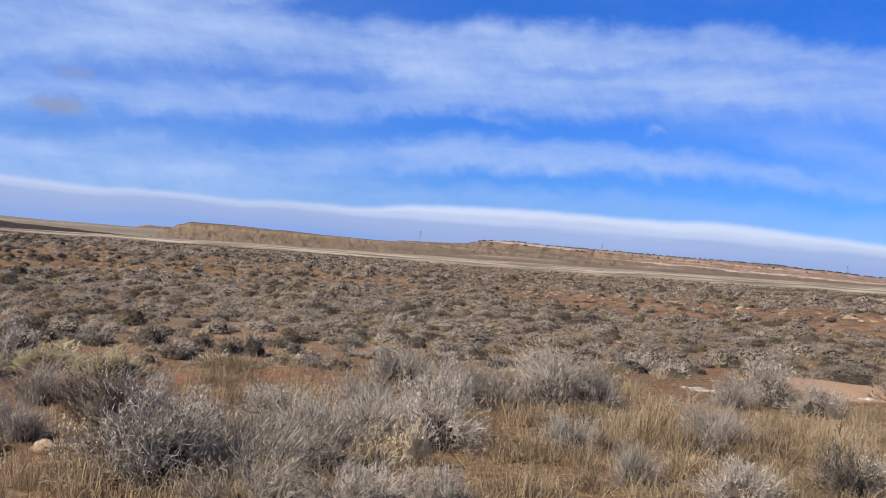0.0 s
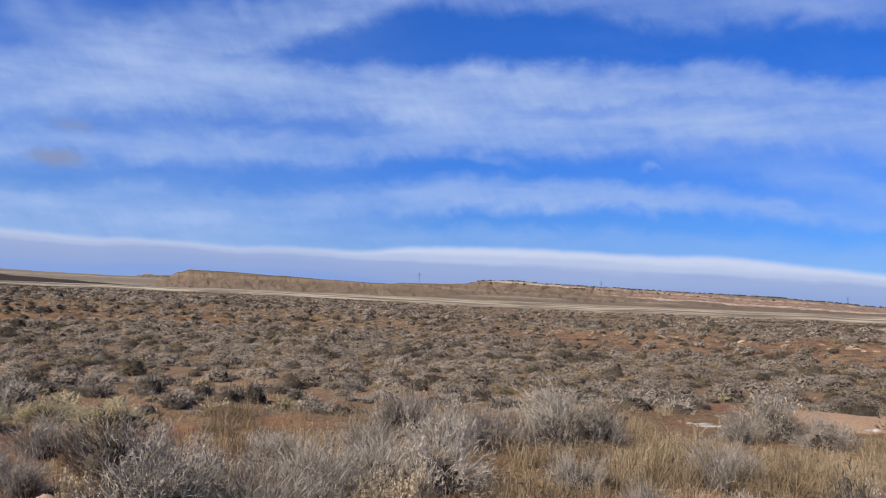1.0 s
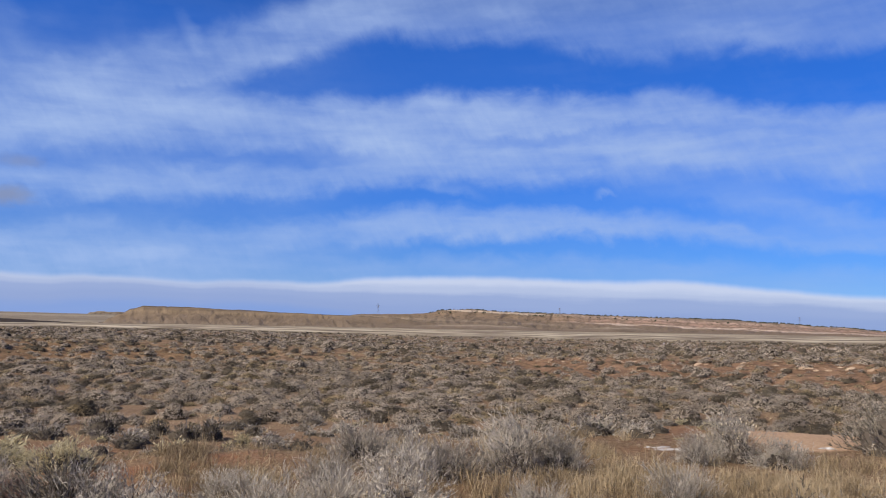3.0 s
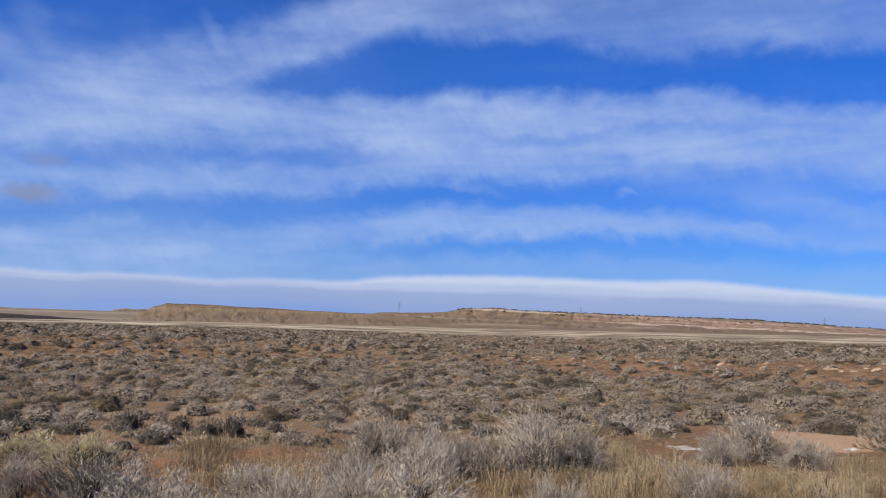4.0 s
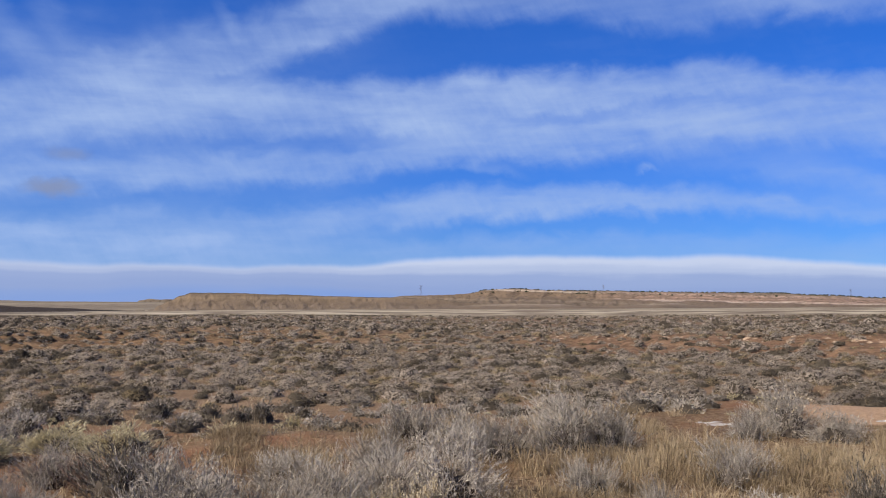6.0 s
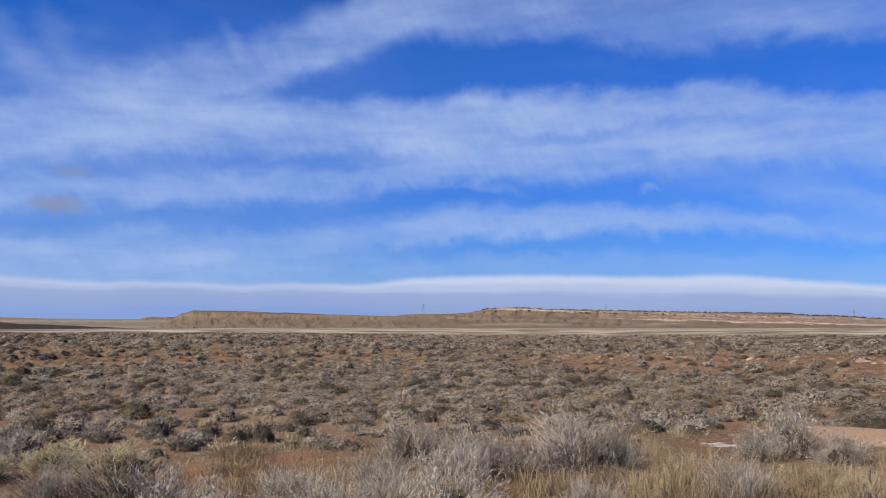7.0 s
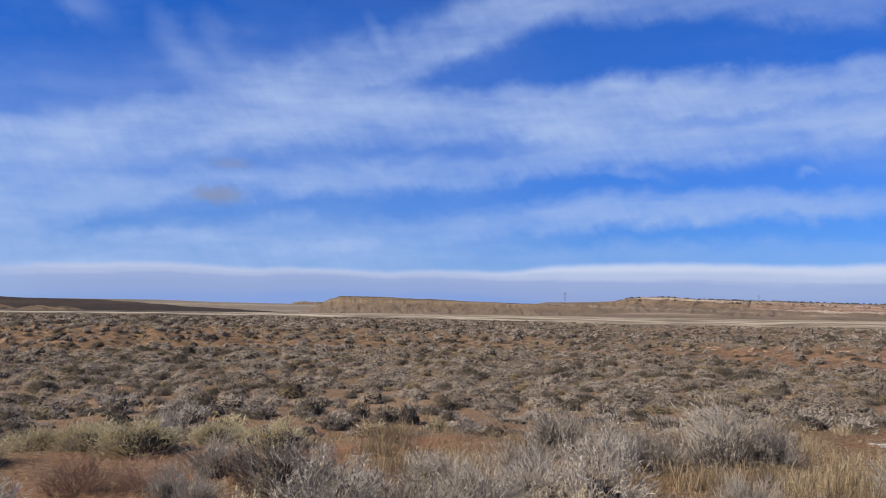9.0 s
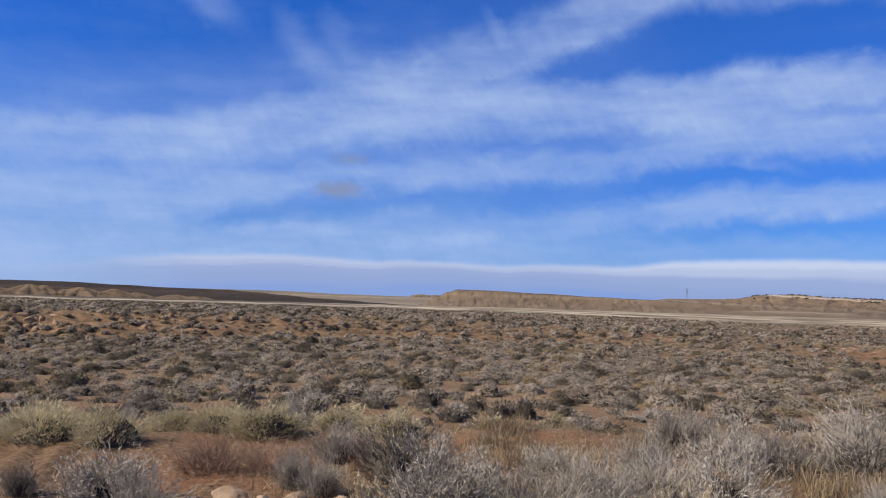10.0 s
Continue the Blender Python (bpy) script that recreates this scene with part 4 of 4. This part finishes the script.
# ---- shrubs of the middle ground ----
# cores get the darkened heart colour, as shade between the leaves
WHOLE = {k: {**mats, "core": MAT["shaded_heart"]} for k, mats in (("sage", SAGE), ("dark", DARK), ("rabbit", RABBIT))}
MID = {
    "sage": ("sagebrush", WHOLE["sage"], dict(twigs=170, leaves=1250, stems=5, thick=0.004, leaf=0.07, leaf_w=0.021, seg=2, core=0.33, wild=0.34, low=0.04, lump=0.24, boughs=34, spray=0.17), "low grey sagebrush out on the flat"),
    "dark": ("sagebrush", WHOLE["dark"], dict(twigs=170, leaves=1250, stems=5, thick=0.004, leaf=0.07, leaf_w=0.021, seg=2, core=0.33, wild=0.34, low=0.04, lump=0.24, boughs=34, spray=0.17), "low dark sagebrush out on the flat"),
    "rabbit": ("rabbitbrush", WHOLE["rabbit"], dict(twigs=170, leaves=1250, stems=5, thick=0.004, leaf=0.075, leaf_w=0.021, seg=2, lump=0.24, core=0.33, wild=0.3, low=0.04, boughs=34, spray=0.17), "tan and green rabbitbrush out on the flat"),
}
variants = {}
for kind, (name, mats, how, label) in MID.items():
    for v in range(3):
        variants[kind, v] = shrub(500 + len(variants), **how)


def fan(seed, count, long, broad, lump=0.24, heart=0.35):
    """A low bush seen from afar: a heart dome darkened as shade under fans of upright twigs, and how many faces the
    heart has.
    """
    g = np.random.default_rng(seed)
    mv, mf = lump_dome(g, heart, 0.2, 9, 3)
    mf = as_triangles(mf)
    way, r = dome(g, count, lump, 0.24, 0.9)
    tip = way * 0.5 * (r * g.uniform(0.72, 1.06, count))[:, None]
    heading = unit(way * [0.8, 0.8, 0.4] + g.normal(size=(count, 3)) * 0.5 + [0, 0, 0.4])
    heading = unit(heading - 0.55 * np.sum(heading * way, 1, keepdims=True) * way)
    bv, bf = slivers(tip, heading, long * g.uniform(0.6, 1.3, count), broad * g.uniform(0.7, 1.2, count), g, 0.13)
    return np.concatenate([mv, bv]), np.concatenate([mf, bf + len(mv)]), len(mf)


slim = [fan(700 + v, 520, 0.12, 0.036) for v in range(8)]
lean_variants = [fan(800 + v, 190, 0.16, 0.066) for v in range(8)]
far_variants = [fan(900 + v, 56, 0.22, 0.12) for v in range(8)]

MARKED = [("dark", -5.71, 17.9, 0.95, 0.45), ("dark", -3.8, 16.87, 0.8, 0.42), ("dark", -3.3, 16.95, 0.75, 0.44), ("sage", -2.04, 16.48, 0.95, 0.3), ("dark", -6.52, 17.04, 0.6, 0.3), ("dark", -8.37, 18.17, 1.1, 0.42),
          ("rabbit", -3.49, 15.08, 1.0, 0.32), ("rabbit", -2.47, 15.41, 0.7, 0.36), ("rabbit", -6.26, 12.9, 1.2, 0.45), ("rabbit", -6.16, 14.47, 1.1, 0.42), ("sage", 6.38, 19.9, 1.2, 0.36), ("sage", -7.3, 14.6, 1.0, 0.4)]


def crowding(u, d):
    """How thickly shrubs stand, per square metre."""
    foot = between(max(-60, min(60, u)), BANK_FOOT)
    run = between(max(-60, min(60, u)), BANK_RUN)
    on_bank = ease(d, foot - 2, foot + 1) * (1 - ease(d, foot + run - 1, foot + run + 2))
    k = 1.15 - (0.0 if u < 3 else 0.8 * ease(u, 3, 9)) * on_bank
    if d < 19:
        k *= 0.35 if u < 5 else 0.7
    patchy = noise.noise((d * math.sin(radians(u)) * 0.16, d * math.cos(radians(u)) * 0.16, 9.0))
    k *= 1.0 + 0.9 * patchy
    if u < 2 and on_bank > 0.3:
        k = max(k, 0.75 + 1.1 * noise.noise((d * 0.3, u * 0.35, 12.0)))
    return max(0.12, k)


rng = np.random.default_rng(23)
taken = {}


def free(x, y, gap):
    c = (int(x // 1.0), int(y // 1.0))
    for i in (-1, 0, 1):
        for j in (-1, 0, 1):
            for px_, py_ in taken.get((c[0] + i, c[1] + j), ()):
                if (px_ - x) ** 2 + (py_ - y) ** 2 < gap * gap:
                    return False
    taken.setdefault(c, []).append((x, y))
    return True


spots = []
for kind, x, y, wide, high in MARKED:
    free(x, y, 0.1)
    spots.append((kind, x, y, wide, high))
for ring, (d0, d1) in enumerate(((12.5, 22), (22, 34), (34, 48), (48, 70), (70, 105), (105, 170))):
    area = math.pi * (d1 * d1 - d0 * d0) * 96 / 360
    for _ in range(int(area * (4.2, 5.4, 4.7, 2.6, 0.62, 0.24)[ring])):
        d = math.sqrt(rng.uniform(d0 * d0, d1 * d1))
        u = rng.uniform(-52, 44)
        if rng.uniform() * 1.25 > crowding(u, d):
            continue
        x, y = d * math.sin(radians(u)), d * math.cos(radians(u))
        wide = float(np.clip(rng.lognormal(-0.55, 0.34), 0.26, 1.15))
        if d > 60:
            wide *= 1.15
        if abs(x - 0.53 * y) < 0.95 and 10.6 < y < 15.2:
            continue
        if not free(x, y, wide * 0.46):
            continue
        kind = rng.choice(["sage", "dark", "rabbit"], p=[0.60, 0.16, 0.24] if u > -24 else [0.5, 0.30, 0.20])
        if kind == "rabbit":
            wide *= 0.7
        spots.append((str(kind), x, y, wide, wide * float(rng.uniform(0.25, 0.40))))

# added rows of dark bushes that draw two dark lines across the plain
for u0, u1, d0, count in ((-50, -2, 172, 900), (22, 44, 128, 380)):
    for _ in range(count):
        u = float(rng.uniform(u0, u1))
        d = d0 + float(rng.normal(0, 5))
        wide = float(rng.uniform(0.8, 1.7))
        spots.append(("dark", d * math.sin(radians(u)), d * math.cos(radians(u)), wide, wide * 0.16))

order = sorted(range(len(spots)), key=lambda i: math.hypot(spots[i][1], spots[i][2]))
first, stuff = {}, {}
for rank, i in enumerate(order):
    kind, x, y, wide, high = spots[i]
    d = math.hypot(x, y)
    turn = float(rng.uniform(0, 6.28))
    z = land(x, y) - 0.02
    if rank < 320:
        v = int(rng.integers(0, 3))
        name, mats, how, label = MID[kind]
        m = Matrix.LocRotScale((x, y, z), Euler((0, 0, turn)), (wide, wide, high * 2))
        if (kind, v) not in first:
            first[kind, v] = plant(name, variants[kind, v], mats, label, "shrub", "shrubs out on the flat")
            first[kind, v].matrix_world = m
        else:
            src = first[kind, v]
            src.scale, keep = (1, 1, 1), src.scale.copy()
            copy_thing(src, m)
            src.scale = keep
        continue
    v, f, n_heart = (slim if d < 36 else lean_variants if d < 62 else far_variants)[int(rng.integers(0, 8))]
    c, s = math.cos(turn), math.sin(turn)
    p = v * [wide, wide, high * 2]
    p = p @ np.array([[c, s, 0], [-s, c, 0], [0, 0, 1]]) + [x, y, z]
    stuff.setdefault((kind, d < 36), []).append((p, f, n_heart))

STUFF = {"sage": ("distant_sagebrush", MAT["far_sage"], "grey sagebrush scattered thickly over the flat"), "dark": ("distant_dark_brush", MAT["far_dark"], "dark brush scattered over the flat"), "rabbit": ("distant_rabbitbrush", MAT["far_tan"], "tan rabbitbrush scattered over the flat")}
for (kind, close), parts in stuff.items():
    vs, fs, which, n = [], [], [], 0
    for v, f, n_heart in parts:
        vs.append(v)
        fs.append(f + n)
        which.append(np.arange(len(f)) < n_heart)
        n += len(v)
    name, mat, label = STUFF[kind]
    tagged(mesh_object(name, np.concatenate(vs), np.concatenate(fs), mat, smooth=True, second=MAT["shaded_heart"], second_faces=np.concatenate(which)), label, "shrubs", kind="stuff")

# ---- dry grass ----
rng = np.random.default_rng(5)
roots, tips, widths = [], [], []


def tuft(x, y, count, length, spread, lean=0.5):
    z = land(x, y)
    th = rng.uniform(0, 2 * math.pi, count)
    out = np.abs(rng.normal(0, lean, count))
    way = unit(np.stack([np.cos(th) * out, np.sin(th) * out, np.ones(count)], 1))
    base = np.stack([x + spread * rng.normal(size=count), y + spread * rng.normal(size=count), np.full(count, z - 0.01)], 1)
    roots.append(base)
    tips.append(base + way * (length * rng.uniform(0.45, 1.1, count))[:, None])
    widths.append(rng.uniform(0.003, 0.006, count))


for _ in range(2300):
    d = 3.0 + 11.5 * rng.uniform() ** 0.8
    u = rng.uniform(-50, 46)
    x, y = d * math.sin(radians(u)), d * math.cos(radians(u))
    thick = 0.3 + 1.3 * noise.noise((x * 0.75, y * 0.75, 4.0)) + (0.1 if u > 3 else -0.05)
    if u < -24 and d > 5:
        thick -= 0.55
    if d > 10.5:
        thick -= 0.25
    if abs(x - 0.53 * y) < 0.95 and 10.6 < y < 15.2:
        continue
    if rng.uniform() > thick:
        continue
    tuft(x, y, int(rng.integers(14, 34)), float(rng.uniform(0.07, 0.18)), float(rng.uniform(0.02, 0.07)), 1.1)
for _ in range(2000):  # arching tussocks, in groups
    d = 4.6 + 8.6 * rng.uniform() ** 0.75
    u = rng.uniform(-14, 45)
    x, y = d * math.sin(radians(u)), d * math.cos(radians(u))
    lush = noise.noise((x * 1.1, y * 1.1, 33.0)) + (0.08 if x > 1.5 else -0.18)
    if lush < 0.02 or (abs(x - 0.53 * y) < 1.0 and y > 8.6) or (abs(x - 0.36 * y) < 0.5 and y > 9.2):
        continue
    size = float(rng.uniform(0.6, 1.0))
    tuft(x, y, int(100 * size), 0.27 * size, 0.06 * size, 1.3)
for _ in range(1700):  # flattened litter of old straw
    d = 3.5 + 8.5 * rng.uniform() ** 0.7
    u = rng.uniform(-34, 44)
    x, y = d * math.sin(radians(u)), d * math.cos(radians(u))
    if noise.noise((x * 0.7, y * 0.7, 14.0)) > -0.25:
        tuft(x, y, 9, float(rng.uniform(0.12, 0.26)), 0.12, 3.0)
for x, y, n_tufts, size, length in ((2.3, 7.7, 26, 0.5, 0.48), (3.2, 7.3, 16, 0.4, 0.45), (-1.4, 7.7, 24, 0.6, 0.45), (2.9, 8.9, 16, 0.5, 0.42), (-1.25, 4.7, 26, 0.5, 0.42), (-0.75, 5.35, 16, 0.3, 0.42), (-2.0, 5.2, 20, 0.4, 0.42), (1.2, 8.0, 16, 0.4, 0.42), (0.8, 5.6, 14, 0.3, 0.4), (-2.0, 5.0, 14, 0.5, 0.38), (4.0, 7.6, 18, 0.6, 0.4), (5.4, 9.6, 16, 0.6, 0.4)):
    for _ in range(n_tufts):
        tuft(x + size * rng.normal() * 0.6, y + size * rng.normal() * 0.6, 34, length * 0.72, 0.05, 0.85)


def ribbons(p0, p2, width):
    """Drooping grass blades: two bent pieces each, tapering to a tip."""
    k = len(p0)
    along = p2 - p0
    size = np.linalg.norm(along, axis=1, keepdims=True)
    p1 = p0 + along * 0.55 + np.concatenate([rng.normal(size=(k, 2)) * 0.05, np.full((k, 1), 0.2)], 1) * size
    p2 = p2 + (rng.normal(size=(k, 3)) * [0.16, 0.16, 0.05] - [0, 0, 0.12]) * size
    side = unit(np.cross(along, rng.normal(size=(k, 3)))) * width[:, None] * 0.5
    vs = np.stack([p0 - side, p0 + side, p1 + side * 0.8, p1 - side * 0.8, p2], 1).reshape(-1, 3)
    i = np.arange(k)[:, None] * 5
    return vs, (i + [[0, 1, 2, 3]]).tolist() + (i + [[3, 2, 4]]).tolist()


v, f = ribbons(np.concatenate(roots), np.concatenate(tips), np.concatenate(widths))
tagged(mesh_object("dry_grass", v, f, MAT["straw"]), "straw-coloured dry grass in tufts between the shrubs", "grass", kind="stuff")

# ---- sparse low grass among the shrubs farther out ----
vs, fs, n = [], [], 0
for _ in range(16500):
    d = math.sqrt(rng.uniform(12 ** 2, 62 ** 2))
    u = rng.uniform(-50, 42)
    x, y = d * math.sin(radians(u)), d * math.cos(radians(u))
    if (u > 5 and 36 < d < 54 and rng.uniform() < 0.85) or noise.noise((x * 0.25, y * 0.25, 21.0)) < -0.05 or (abs(x - 0.53 * y) < 0.95 and 10.6 < y < 15.2):
        continue
    k = 12
    root = np.stack([x + 0.09 * rng.normal(size=k), y + 0.09 * rng.normal(size=k), np.full(k, land(x, y))], 1)
    th = rng.uniform(0, 6.28, k)
    lean = np.abs(rng.normal(0, 1.2, k))
    tip = root + unit(np.stack([np.cos(th) * lean, np.sin(th) * lean, np.ones(k)], 1)) * rng.uniform(0.05, 0.15, k)[:, None]
    side = rng.normal(size=(k, 3)) * [0.007, 0.007, 0.0] * (1.0 if d < 30 else d / 30)
    vs.append(np.stack([root - side, root + side, tip], 1).reshape(-1, 3))
    fs.append(np.arange(k * 3).reshape(-1, 3) + n)
    n += k * 3
tagged(mesh_object("sparse_grass", np.concatenate(vs), np.concatenate(fs), MAT["straw"]), "sparse tan grass between the shrubs of the flat", "grass", kind="stuff")

# ---- stones ----


def stone(seed, name="stone"):
    bm = bmesh.new()
    bmesh.ops.create_icosphere(bm, subdivisions=3, radius=0.5)
    for v in bm.verts:
        k = 1 + 0.22 * noise.noise(v.co * 1.7 + Vector((seed, 0, 0))) + 0.1 * noise.noise(v.co * 4.5 + Vector((seed, 3, 0)))
        v.co *= k
    for i in range(7):  # knock flat faces on it
        way_ = Vector((noise.noise((seed, i, 0.3)), noise.noise((seed, i, 7.7)), noise.noise((seed, i, 3.1)))).normalized()
        for v in bm.verts:
            over = v.co.dot(way_) - 0.36
            if over > 0:
                v.co -= way_ * over * 0.9
    for v in bm.verts:
        v.co.z = max(-0.3, v.co.z) + 0.02 * noise.noise(v.co * 9)
    me = bpy.data.meshes.new(name)
    bm.to_mesh(me)
    bm.free()
    me.materials.append(MAT["stone"])
    return me


stones = [stone(3.1 * i) for i in range(4)]
for i, (x, y, wide, high) in enumerate(((-3.43, 5.76, 0.32, 0.17), (-2.97, 5.96, 0.25, 0.18), (-2.6, 6.04, 0.2, 0.15), (-3.2, 5.85, 0.15, 0.11), (-2.85, 5.8, 0.12, 0.1))):
    ob = new("stone", stones[i % 4])
    ob.matrix_world = Matrix.LocRotScale((x, y, land(x, y) + 0.12 * high), Euler((0.1, 0.05, 1.3 * i)), (wide, wide * 0.8, high))
    tagged(ob, "pale weathered sandstone lying among dry grass", "stone", "stones")

# ---- gravel on the bare soil ----
rng = np.random.default_rng(66)
vs, fs, n = [], [], 0
for _ in range(2600):
    d = math.sqrt(rng.uniform(4.5 ** 2, 17 ** 2))
    u = rng.uniform(-50, 6) if rng.uniform() < 0.75 else rng.uniform(6, 44)
    x, y = d * math.sin(radians(u)), d * math.cos(radians(u))
    dv, df = lump_dome(rng, 0.5, 0.2, 5, 2)
    size = float(rng.lognormal(-3.7, 0.5))
    vs.append(dv * [size, size * float(rng.uniform(0.6, 1.0)), size * 0.7] + [x, y, land(x, y) - 0.003])
    fs.append(as_triangles(df) + n)
    n += len(dv)
tagged(mesh_object("gravel", np.concatenate(vs), np.concatenate(fs), MAT["stone"]), "small tan stones scattered over red soil", "gravel", kind="stuff")

# ---- boulders along the low bank, white lumps far off ----
rng = np.random.default_rng(77)
for i in range(118):
    u = float(rng.uniform(5, 34)) if i < 96 else float(rng.uniform(-48, -30))
    d = between(u, BANK_FOOT) + between(u, BANK_RUN) * float(rng.uniform(0.6, 0.86))
    x, y = d * math.sin(radians(u)), d * math.cos(radians(u))
    wide = float(np.clip(rng.lognormal(-1.0, 0.33), 0.2, 0.58))
    ob = new("boulder", stones[i % 4])
    ob.matrix_world = Matrix.LocRotScale((x, y, land(x, y) - 0.05), Euler((0.1, 0.1, float(rng.uniform(0, 6)))), (wide, wide * 0.7, wide * 0.5))
    tagged(ob, "tan sandstone boulder on the red bank", "boulder", "boulders on the bank")
ledge_meshes = [me.copy() for me in stones]
for me in ledge_meshes:
    me.materials.clear()
    me.materials.append(MAT["ledge"])
for i in range(44):
    u = (-43.4, -42.3, -44.8, -38.3, -36.8, -34.0)[i % 6] + float(rng.normal(0, 0.5))
    frac = float(rng.uniform(0.5, 1.0))
    wide = float(rng.uniform(0.25, 0.75))
    high = wide * float(rng.uniform(0.55, 0.9))
    d = between(u, BANK_FOOT) + between(u, BANK_RUN) * frac
    x, y = d * math.sin(radians(u)), d * math.cos(radians(u))
    ob = new("rock_ledge", ledge_meshes[i % 4])
    ob.matrix_world = Matrix.LocRotScale((x, y, land(x, y) - 0.05), Euler((float(rng.normal(0, 0.25)), float(rng.normal(0, 0.25)), float(rng.uniform(0, 6)))), (wide, wide * 0.6, high))
    tagged(ob, "pinkish tan sandstone ledge breaking out of the bank", "rock", "ledges on the bank")
# unidentified white specks far off, built from a stone mesh
for u, wide in ((19.25, 0.34), (19.5, 0.4), (19.75, 0.3)):
    d = 116.0
    x, y = d * math.sin(radians(u)), d * math.cos(radians(u))
    ob = new("white_stone", stones[1].copy())
    ob.data.materials.clear()
    ob.data.materials.append(MAT["snow"])
    ob.matrix_world = Matrix.LocRotScale((x, y, land(x, y) + 0.06), Euler((0, 0, u)), (wide, wide * 0.8, 0.42))
    tagged(ob, "small white lump standing far out on the plain", "stone", "white stones")


# ---- patches of old snow in the grass ----
def snow_patch(x, y, wide, deep, seed):
    cols, vs = 22, []
    for i in range(7):
        for j in range(cols):
            a = 2 * math.pi * j / cols
            r = i / 6 * (1 + 0.5 * noise.noise((math.cos(a) * 1.6, math.sin(a) * 1.6, seed)) + 0.7 * noise.noise((math.cos(a) * 4.1, math.sin(a) * 4.1, seed)))
            qx, qy = x + wide * 0.5 * r * math.cos(a), y + deep * 0.5 * r * math.sin(a)
            vs.append((qx, qy, land(qx, qy) + 0.012 - 0.045 * (i / 6) ** 2 + 0.02 * noise.noise((qx * 9, qy * 9, seed))))
    tagged(mesh_object("snow_patch", vs, [f[::-1] for f in grid_faces(7, cols, True)], MAT["snow"], smooth=True), "thin patch of old snow in dry grass", "snow", "snow patches")


for x, y, wide, deep, seed in ((3.85, 11.1, 0.75, 0.55, 1.0), (4.15, 10.9, 0.6, 0.45, 2.0), (6.25, 11.15, 0.55, 0.25, 3.0), (5.75, 11.6, 0.16, 0.12, 4.0), (6.1, 11.75, 0.12, 0.1, 5.0)):
    snow_patch(x, y, wide, deep, seed)

# ---- power line on the ridge ----


def bars(pairs, radius):
    pts = np.array([[a, b] for a, b in pairs], dtype=float)
    return prisms(pts, np.full((len(pairs), 2), radius))


def pylon(high):
    ob = new("pylon")
    half = high * 0.09
    legs = [((sx * half, sy * half, 0), (sx * half * 0.18, sy * half * 0.18, high)) for sx in (-1, 1) for sy in (-1, 1)]
    for leg in legs:
        v, f = bars([leg], 0.11)
        mesh_object("leg", v, f, MAT["steel"], ob)
    lattice = []
    for k in range(7):
        a, b = k / 7, (k + 1) / 7
        for (p, q), (r, t) in zip(legs, legs[1:] + legs[:1]):
            p, q, r, t = (np.array(w_) for w_ in (p, q, r, t))
            lattice.append((p + (q - p) * a, r + (t - r) * b))
            lattice.append((r + (t - r) * a, p + (q - p) * b))
    v, f = bars(lattice, 0.06)
    tagged(mesh_object("lattice", v, f, MAT["steel"], ob), kind="stuff")
    for k in (0.72, 0.84, 0.96):
        reach = high * 0.16
        v, f = bars([((-reach, 0, high * k), (reach, 0, high * k)), ((-reach, 0, high * k), (0, 0, high * (k + 0.03))), ((reach, 0, high * k), (0, 0, high * (k + 0.03)))], 0.12)
        mesh_object("crossarm", v, f, MAT["steel"], ob)
    tagged(ob, "grey steel lattice pylon standing on the ridge", "pylon", "pylons")
    return ob


for u, el, d, high in ((-0.2, 0.66, 2380, 34), (12.32, 0.86, 2390, 22), (27.6, 0.34, 2390, 26)):
    z = 1.6 + d * math.tan(radians(el))
    pylon(high).matrix_world = Matrix.LocRotScale((d * math.sin(radians(u)), d * math.cos(radians(u)), z - 3), Euler((0, 0, radians(20 - u))), (1, 1, 1))

# ---- junipers on the ridge top ----
rng = np.random.default_rng(41)
vs, fs, n = [], [], 0
junipers_ = []
for i in range(6):
    junipers_.append(far_variants[i][:2])
CREST = [(3, 0.8), (4.4, 1.05), (6, 1.12), (9, 0.97), (12.3, 0.92), (15.5, 0.83), (19, 0.75), (23, 0.68), (26, 0.5), (29.6, 0.3), (32.5, 0.08), (36, -0.1), (42, -0.1)]
for i in range(900):
    u = float(rng.uniform(3, 38))
    d = float(rng.uniform(2375, 2410)) if i % 3 else float(rng.uniform(2250, 2380))
    z = 1.6 + 2400 * math.tan(radians(between(u, CREST))) - (2400 - d) * 0.07 - 0.6
    v, f = junipers_[i % 6]
    wide = float(rng.uniform(4, 9))
    vs.append(v * [wide, wide, wide * 0.95] + [d * math.sin(radians(u)), d * math.cos(radians(u)), z])
    fs.append(f + n)
    n += len(v)
tagged(mesh_object("junipers", np.concatenate(vs), np.concatenate(fs), MAT["juniper"]), "small dark junipers dotted along the ridge top", "trees", kind="stuff")
